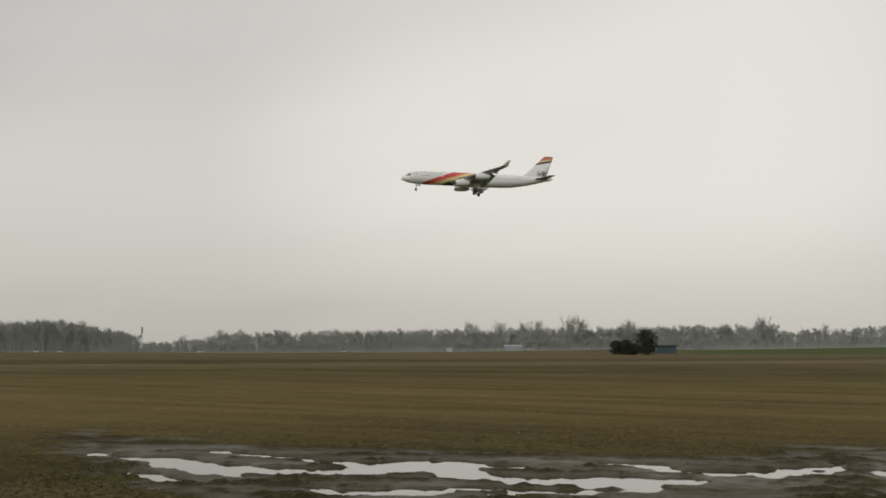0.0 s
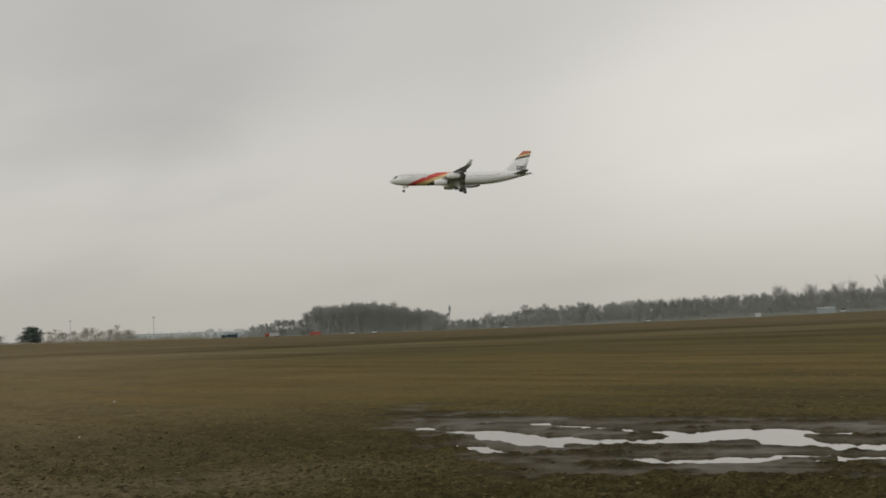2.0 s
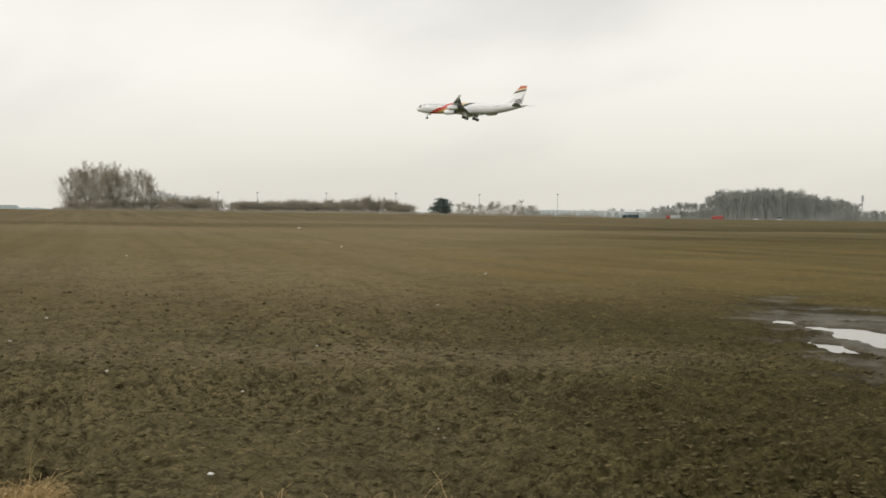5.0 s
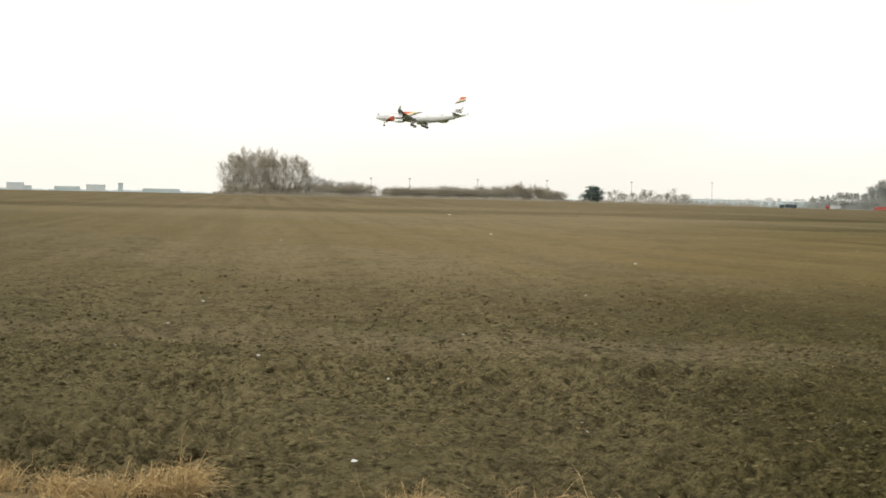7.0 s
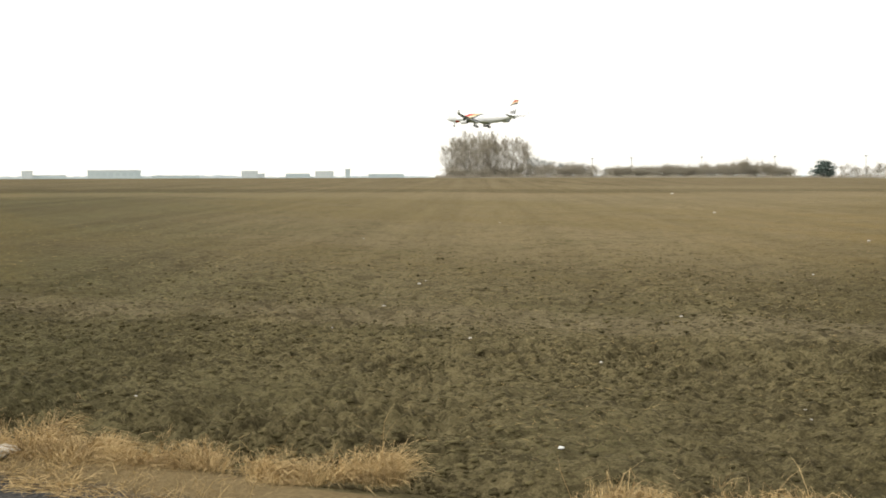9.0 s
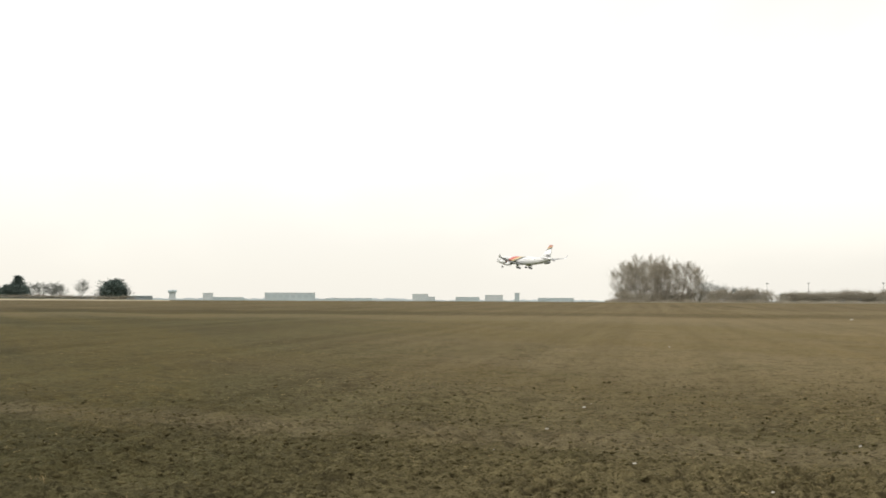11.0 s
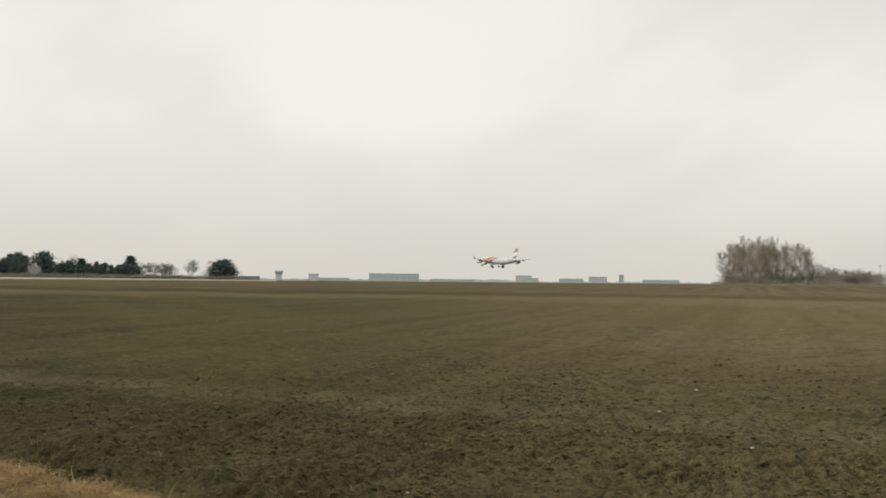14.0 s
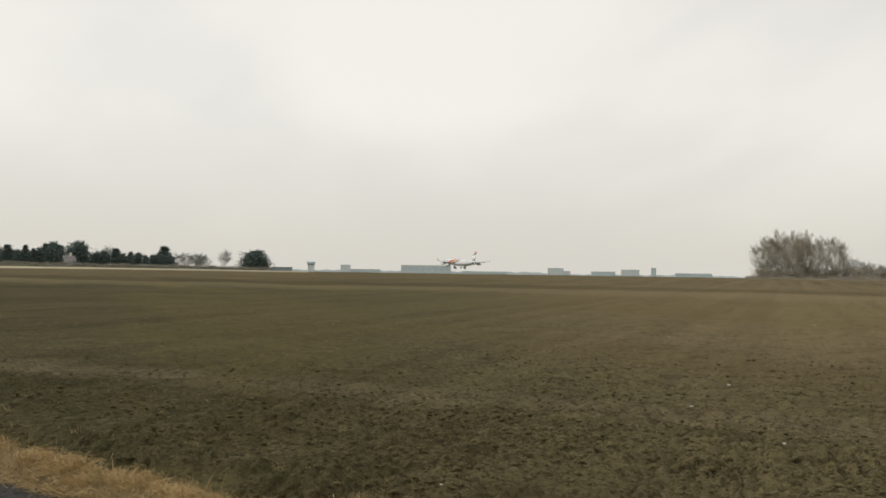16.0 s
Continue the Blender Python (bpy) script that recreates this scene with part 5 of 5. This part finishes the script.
def build_airliner():
    plane = thing("airliner", (0, 0, 0), 0, "white four-engined airliner with red, yellow and black bands, wheels down", "airplane")
    loops = []
    for i in range(len(FUSELAGE) - 1):
        (a, r0, z0), (b, r1, z1) = FUSELAGE[i], FUSELAGE[i + 1]
        n = max(1, int((b - a) / 1.0))
        for j in range(n):
            q = j / n
            loops.append(hoop(-(a + (b - a) * q), z0 + (z1 - z0) * q, r0 + (r1 - r0) * q))
    loops.append(hoop(-63, 1.78, 0.16))
    body = part("fuselage", loft(loops), LIVERY, plane, "white fuselage with slanting coloured bands")

    # belly fairing
    part("belly_fairing", loft([hoop(-s, -1.45, 0.9 + 1.75 * math.sin(math.pi * q) ** 0.5, 0.35 + 1.35 * math.sin(math.pi * q) ** 0.5)
                                for q, s in ((i / 14, 18.5 + 19.5 * i / 14) for i in range(15))]), AIRWHITE, plane)

    # cockpit glass, doors, cabin windows
    for side in (-1, 1):
        for k in range(3):
            a0 = 2.15 + k * 0.62
            bm = bmesh.new()
            q = []
            for s, up in ((a0, 0.36), (a0 + 0.58, 0.34), (a0 + 0.66, 0.96 - 0.10 * k), (a0 + 0.18, 0.92)):
                r, z = body_at(s)
                zz = z + r * up * 0.92
                yy = math.sqrt(max(0.01, r * r - (zz - z) ** 2)) + 0.13
                q.append(bm.verts.new((-s, side * yy, zz)))
            bm.faces.new(q)
            bmesh.ops.solidify(bm, geom=bm.faces[:], thickness=0.04)
            part("cockpit_window", bm, GLASS, body)
        for s in (6.4, 17.0, 38.5, 49.0):
            r, z = body_at(s)
            bm = bmesh.new()
            box(bm, (1.0, 0.05, 1.9), (-s, side * math.sqrt(r * r - 0.35), z + 0.45), 0.02)
            part("cabin_door", bm, AIRWHITE, body)
        me = None
        for k in range(58):
            s = 8.5 + k * 0.70
            if min(abs(s - 17), abs(s - 38.5)) < 0.7:
                continue
            if me is None:
                bm = bmesh.new()
                box(bm, (0.24, 0.04, 0.34), (0, 0, 0), 0.015)
                o = part("cabin_window", bm, GLASS, body)
                me = o.data
            else:
                o = new("cabin_window", me)
                o.parent = body
            r, z = body_at(s)
            o.location = (-s, side * (math.sqrt(r * r - 0.36) + 0.004), z + 0.60)
        # the airline's lettering, as plain bars
        for a, w in ((4.6, 1.3), (6.2, 1.0), (7.5, 1.2), (9.3, 1.2), (10.7, 1.1), (12.0, 0.9), (13.1, 1.3), (14.6, 1.2), (16.0, 1.1)):
            r, z = body_at(a + w / 2)
            bm = bmesh.new()
            box(bm, (w * 0.74, 0.05, 0.42), (0, 0, 0), 0.01)
            o = part("lettering_bar", bm, LETTER, body)
            tilt = math.asin(1.62 / r)
            o.matrix_basis = Matrix.Translation((-(a + w / 2), side * (r * math.cos(tilt) + 0.01), z + 1.62)) @ Matrix.Rotation(side * tilt, 4, "X")

    # wings with flaps, fairings, winglets, engines
    for side in (-1, 1):
        wing = part("wing", loft([section(-20.0, side * 2.2, -1.75, 12.0, 0.13), section(-26.2, side * 10.0, -0.72, 7.9, 0.115), section(-32.5, side * 19.5, 0.72, 5.1, 0.105),
                                  section(-39.2, side * 28.2, 2.0, 2.8, 0.10)]), WINGGREY, plane, "swept grey wing")
        part("winglet", loft([section(-39.3, side * 28.2, 2.0, 2.7, 0.09), section(-40.2, side * 29.2, 2.4, 2.2, 0.08), section(-42.1, side * 30.0, 4.4, 1.1, 0.07)]), AIRWHITE, wing)
        for (xa, ya, za, ca), (xb, yb, zb, cb) in (((-31.4, 3.4, -2.1, 3.0), (-33.6, 10.2, -1.25, 2.4)), ((-33.7, 10.6, -1.2, 2.3), (-36.6, 19.3, 0.15, 1.6))):
            part("flap", loft([[(x, y, z - 0.42 * (xa - x) if y == side * ya else z - 0.42 * (xb - x)) for x, y, z in section(xx, side * yy, zz, cc, 0.11)]
                               for xx, yy, zz, cc in ((xa, ya, za, ca), (xb, yb, zb, cb))]), WINGGREY, wing, "lowered landing flap")
        for y, s0, ln in ((6.6, 29.2, 5.6), (12.2, 31.0, 5.0), (17.2, 33.2, 4.2), (22.2, 35.6, 3.4)):
            zc = -1.75 + (y - 2.2) * 0.15 - 0.55
            part("flap_fairing", loft([hoop(-s0 - ln * q, zc - 0.55 * q, 0.05 + 0.30 * math.sin(math.pi * q) ** 0.6, None, side * y, 10) for q in (0, 0.1, 0.3, 0.5, 0.7, 0.9, 1)]), WINGGREY, wing)
        part("aileron", loft([section(-36.8, side * 20.0, 0.55, 1.6, 0.07), section(-39.4, side * 27.4, 1.85, 1.0, 0.07)]), WINGGREY, wing)
        for y, nose, zc in ((9.4, 22.6, -2.6), (19.3, 30.2, -1.0)):
            prof = [(0.0, 1.02), (0.15, 1.13), (0.9, 1.26), (2.4, 1.28), (4.2, 1.14), (5.6, 0.88)]
            nacelle = part("engine_nacelle", loft([hoop(-nose - a, zc, r, None, side * y, 28) for a, r in prof], False), AIRWHITE, plane, "white engine nacelle")
            part("intake_lip", loft([hoop(-nose + 0.0, zc, 1.03, None, side * y, 28), hoop(-nose + 0.09, zc, 0.96, None, side * y, 28), hoop(-nose - 0.1, zc, 0.90, None, side * y, 28)], False), LIP, nacelle)
            part("fan_disc", loft([hoop(-nose - 0.1, zc, 0.90, None, side * y, 28), hoop(-nose - 0.9, zc, 0.88, None, side * y, 28), hoop(-nose - 0.75, zc, 0.25, None, side * y, 28), hoop(-nose - 0.35, zc, 0.03, None, side * y, 28)]), DARK, nacelle)
            part("exhaust_cone", loft([hoop(-nose - a, zc, r, None, side * y, 20) for a, r in ((4.8, 0.86), (5.65, 0.70), (6.2, 0.42), (6.8, 0.06))]), DARK, nacelle)
            bm = loft([section(-nose - 1.0, side * y, zc + 1.1, 4.6, 0.08, True), section(-nose - 2.4, side * y, zc + 1.75, 5.4, 0.06, True)])
            part("pylon", bm, AIRWHITE, nacelle)

    # tail
    fin = part("tail_fin", loft([section(-49.0, 0, 1.6, 9.8, 0.09, True), section(-50.9, 0, 3.0, 8.3, 0.09, True), section(-59.2, 0, 11.2, 3.4, 0.08, True)]), FINPAINT, plane,
               "white tail fin with red, gold and black tip bands")
    part("rudder", loft([section(-58.2, 0, 2.4, 2.0, 0.05, True), section(-61.6, 0, 10.8, 1.15, 0.05, True)]), FINPAINT, fin)
    for side in (-1, 1):
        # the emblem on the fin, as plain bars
        for a, z, w, h in ((57.9, 3.9, 0.32, 1.9), (59.1, 3.9, 0.32, 1.9), (58.5, 3.6, 0.9, 0.3), (59.9, 3.9, 0.32, 1.9), (60.5, 4.7, 0.9, 0.32), (60.5, 3.9, 0.9, 0.32), (60.5, 3.1, 0.9, 0.32)):
            bm = bmesh.new()
            box(bm, (w, 0.04, h), (-a + 1.2, side * 0.45, z), 0.01)
            part("emblem_bar", bm, EMBLEM, fin)
        part("tailplane", loft([section(-54.8, side * 0.9, 1.35, 5.6, 0.09), section(-60.9, side * 9.7, 2.15, 2.2, 0.08)]), WINGGREY, plane, "grey horizontal tailplane")

    # landing gear
    def wheel(bogie, x, y, z, r, w):
        bm = bmesh.new()
        rod(bm, (x, y - w / 2, z), (x, y + w / 2, z), r, None, 20)
        bmesh.ops.bevel(bm, geom=[e for e in bm.edges if len(e.link_faces) == 2 and any(len(f.verts) > 4 for f in e.link_faces)], offset=w * 0.25, segments=2, affect="EDGES")
        tyre = part("wheel", bm, RUBBER, bogie)
        bm = bmesh.new()
        rod(bm, (x, y - w * 0.52, z), (x, y + w * 0.52, z), r * 0.5, None, 14)
        part("hub", bm, METAL, tyre)

    gear = thing("nose_gear")
    gear.parent = plane
    bm = bmesh.new()
    rod(bm, (-6.7, 0, -2.3), (-6.5, 0, -5.0), 0.16, 0.12)
    rod(bm, (-8.3, 0, -2.5), (-6.6, 0, -3.9), 0.08)
    rod(bm, (-6.5, -0.5, -5.0), (-6.5, 0.5, -5.0), 0.10)
    part("strut", bm, METAL, gear)
    for y in (-0.36, 0.36):
        wheel(gear, -6.5, y, -5.0, 0.53, 0.36)
    for y in (-0.62, 0.62):
        bm = bmesh.new()
        box(bm, (2.2, 0.05, 0.9), (-7.3, y, -3.0), 0.02)
        part("gear_door", bm, AIRWHITE, gear)
    for side in (-1, 1):
        gear = thing("main_gear")
        gear.parent = plane
        bm = bmesh.new()
        rod(bm, (-31.6, side * 5.4, -1.6), (-31.8, side * 5.3, -5.1), 0.27, 0.2)
        rod(bm, (-31.6, side * 2.6, -2.4), (-31.8, side * 5.3, -4.2), 0.12)
        rod(bm, (-29.6, side * 5.0, -1.8), (-31.7, side * 5.3, -4.0), 0.10)
        rod(bm, (-30.9, side * 5.3, -4.75), (-32.7, side * 5.3, -5.35), 0.17)
        part("strut", bm, METAL, gear)
        for x, z in ((-30.9, -4.75), (-32.7, -5.35)):
            for y in (-0.68, 0.68):
                wheel(gear, x, side * 5.3 + y, z, 0.70, 0.50)
        bm = bmesh.new()
        box(bm, (2.6, 0.06, 2.2), (-31.6, side * 5.95, -3.2), 0.03)
        part("gear_door", bm, AIRWHITE, gear)
    gear = thing("centre_gear")
    gear.parent = plane
    bm = bmesh.new()
    rod(bm, (-33.6, 0, -2.6), (-33.8, 0, -4.8), 0.18, 0.14)
    rod(bm, (-33.8, -0.6, -4.8), (-33.8, 0.6, -4.8), 0.1)
    part("strut", bm, METAL, gear)
    for y in (-0.5, 0.5):
        wheel(gear, -33.8, y, -4.8, 0.62, 0.42)
    return plane


AIRLINER = build_airliner()

# seconds and the place of the nose
FLIGHT = [
    (0.0, -123.0, 501.5, 71.4),
    (0.5, -156.3, 497.4, 69.2),
    (1.0, -188.8, 493.5, 67.5),
    (1.5, -221.5, 489.6, 66.1),
    (2.0, -255.7, 485.1, 64.7),
    (2.5, -288.6, 481.4, 62.4),
    (3.0, -321.4, 477.8, 62.3),
    (3.5, -355.8, 473.5, 59.4),
    (4.0, -389.5, 469.9, 57.1),
    (4.5, -421.7, 462.6, 56.0),
    (5.0, -454.1, 454.9, 52.4),
    (5.2, -466.3, 452.6, 51.3),
    (7.3, -589.6, 415.8, 42.6),
    (7.5, -602.3, 413.9, 41.8),
    (8.0, -634.5, 408.5, 39.8),
    (8.5, -666.7, 403.1, 38.1),
    (9.0, -699.2, 397.3, 35.9),
    (9.5, -732.4, 391.7, 34.0),
    (10.0, -766.1, 385.0, 32.2),
    (10.2, -779.7, 382.1, 31.1),
    (12.3, -917.1, 362.0, 21.8),
    (12.5, -930.8, 359.9, 20.6),
    (13.0, -964.7, 355.8, 20.0),
    (13.5, -999.2, 350.3, 17.8),
    (14.0, -1033.0, 347.2, 16.2),
    (14.5, -1067.9, 341.1, 14.4),
    (15.0, -1102.3, 336.8, 12.4),
    (15.5, -1137.0, 332.2, 10.1),
    (16.0, -1172.0, 326.8, 8.1),
]
HEADING, NOSE_UP = -167.0, 2.2


def motions():
    turn = pose(0, 0, 0, 0, 0, HEADING) @ pose(0, 0, 0, 0, -NOSE_UP, 0)
    walk(AIRLINER, [(t, pose(x, y, z) @ turn) for t, x, y, z in FLIGHT])


motions()
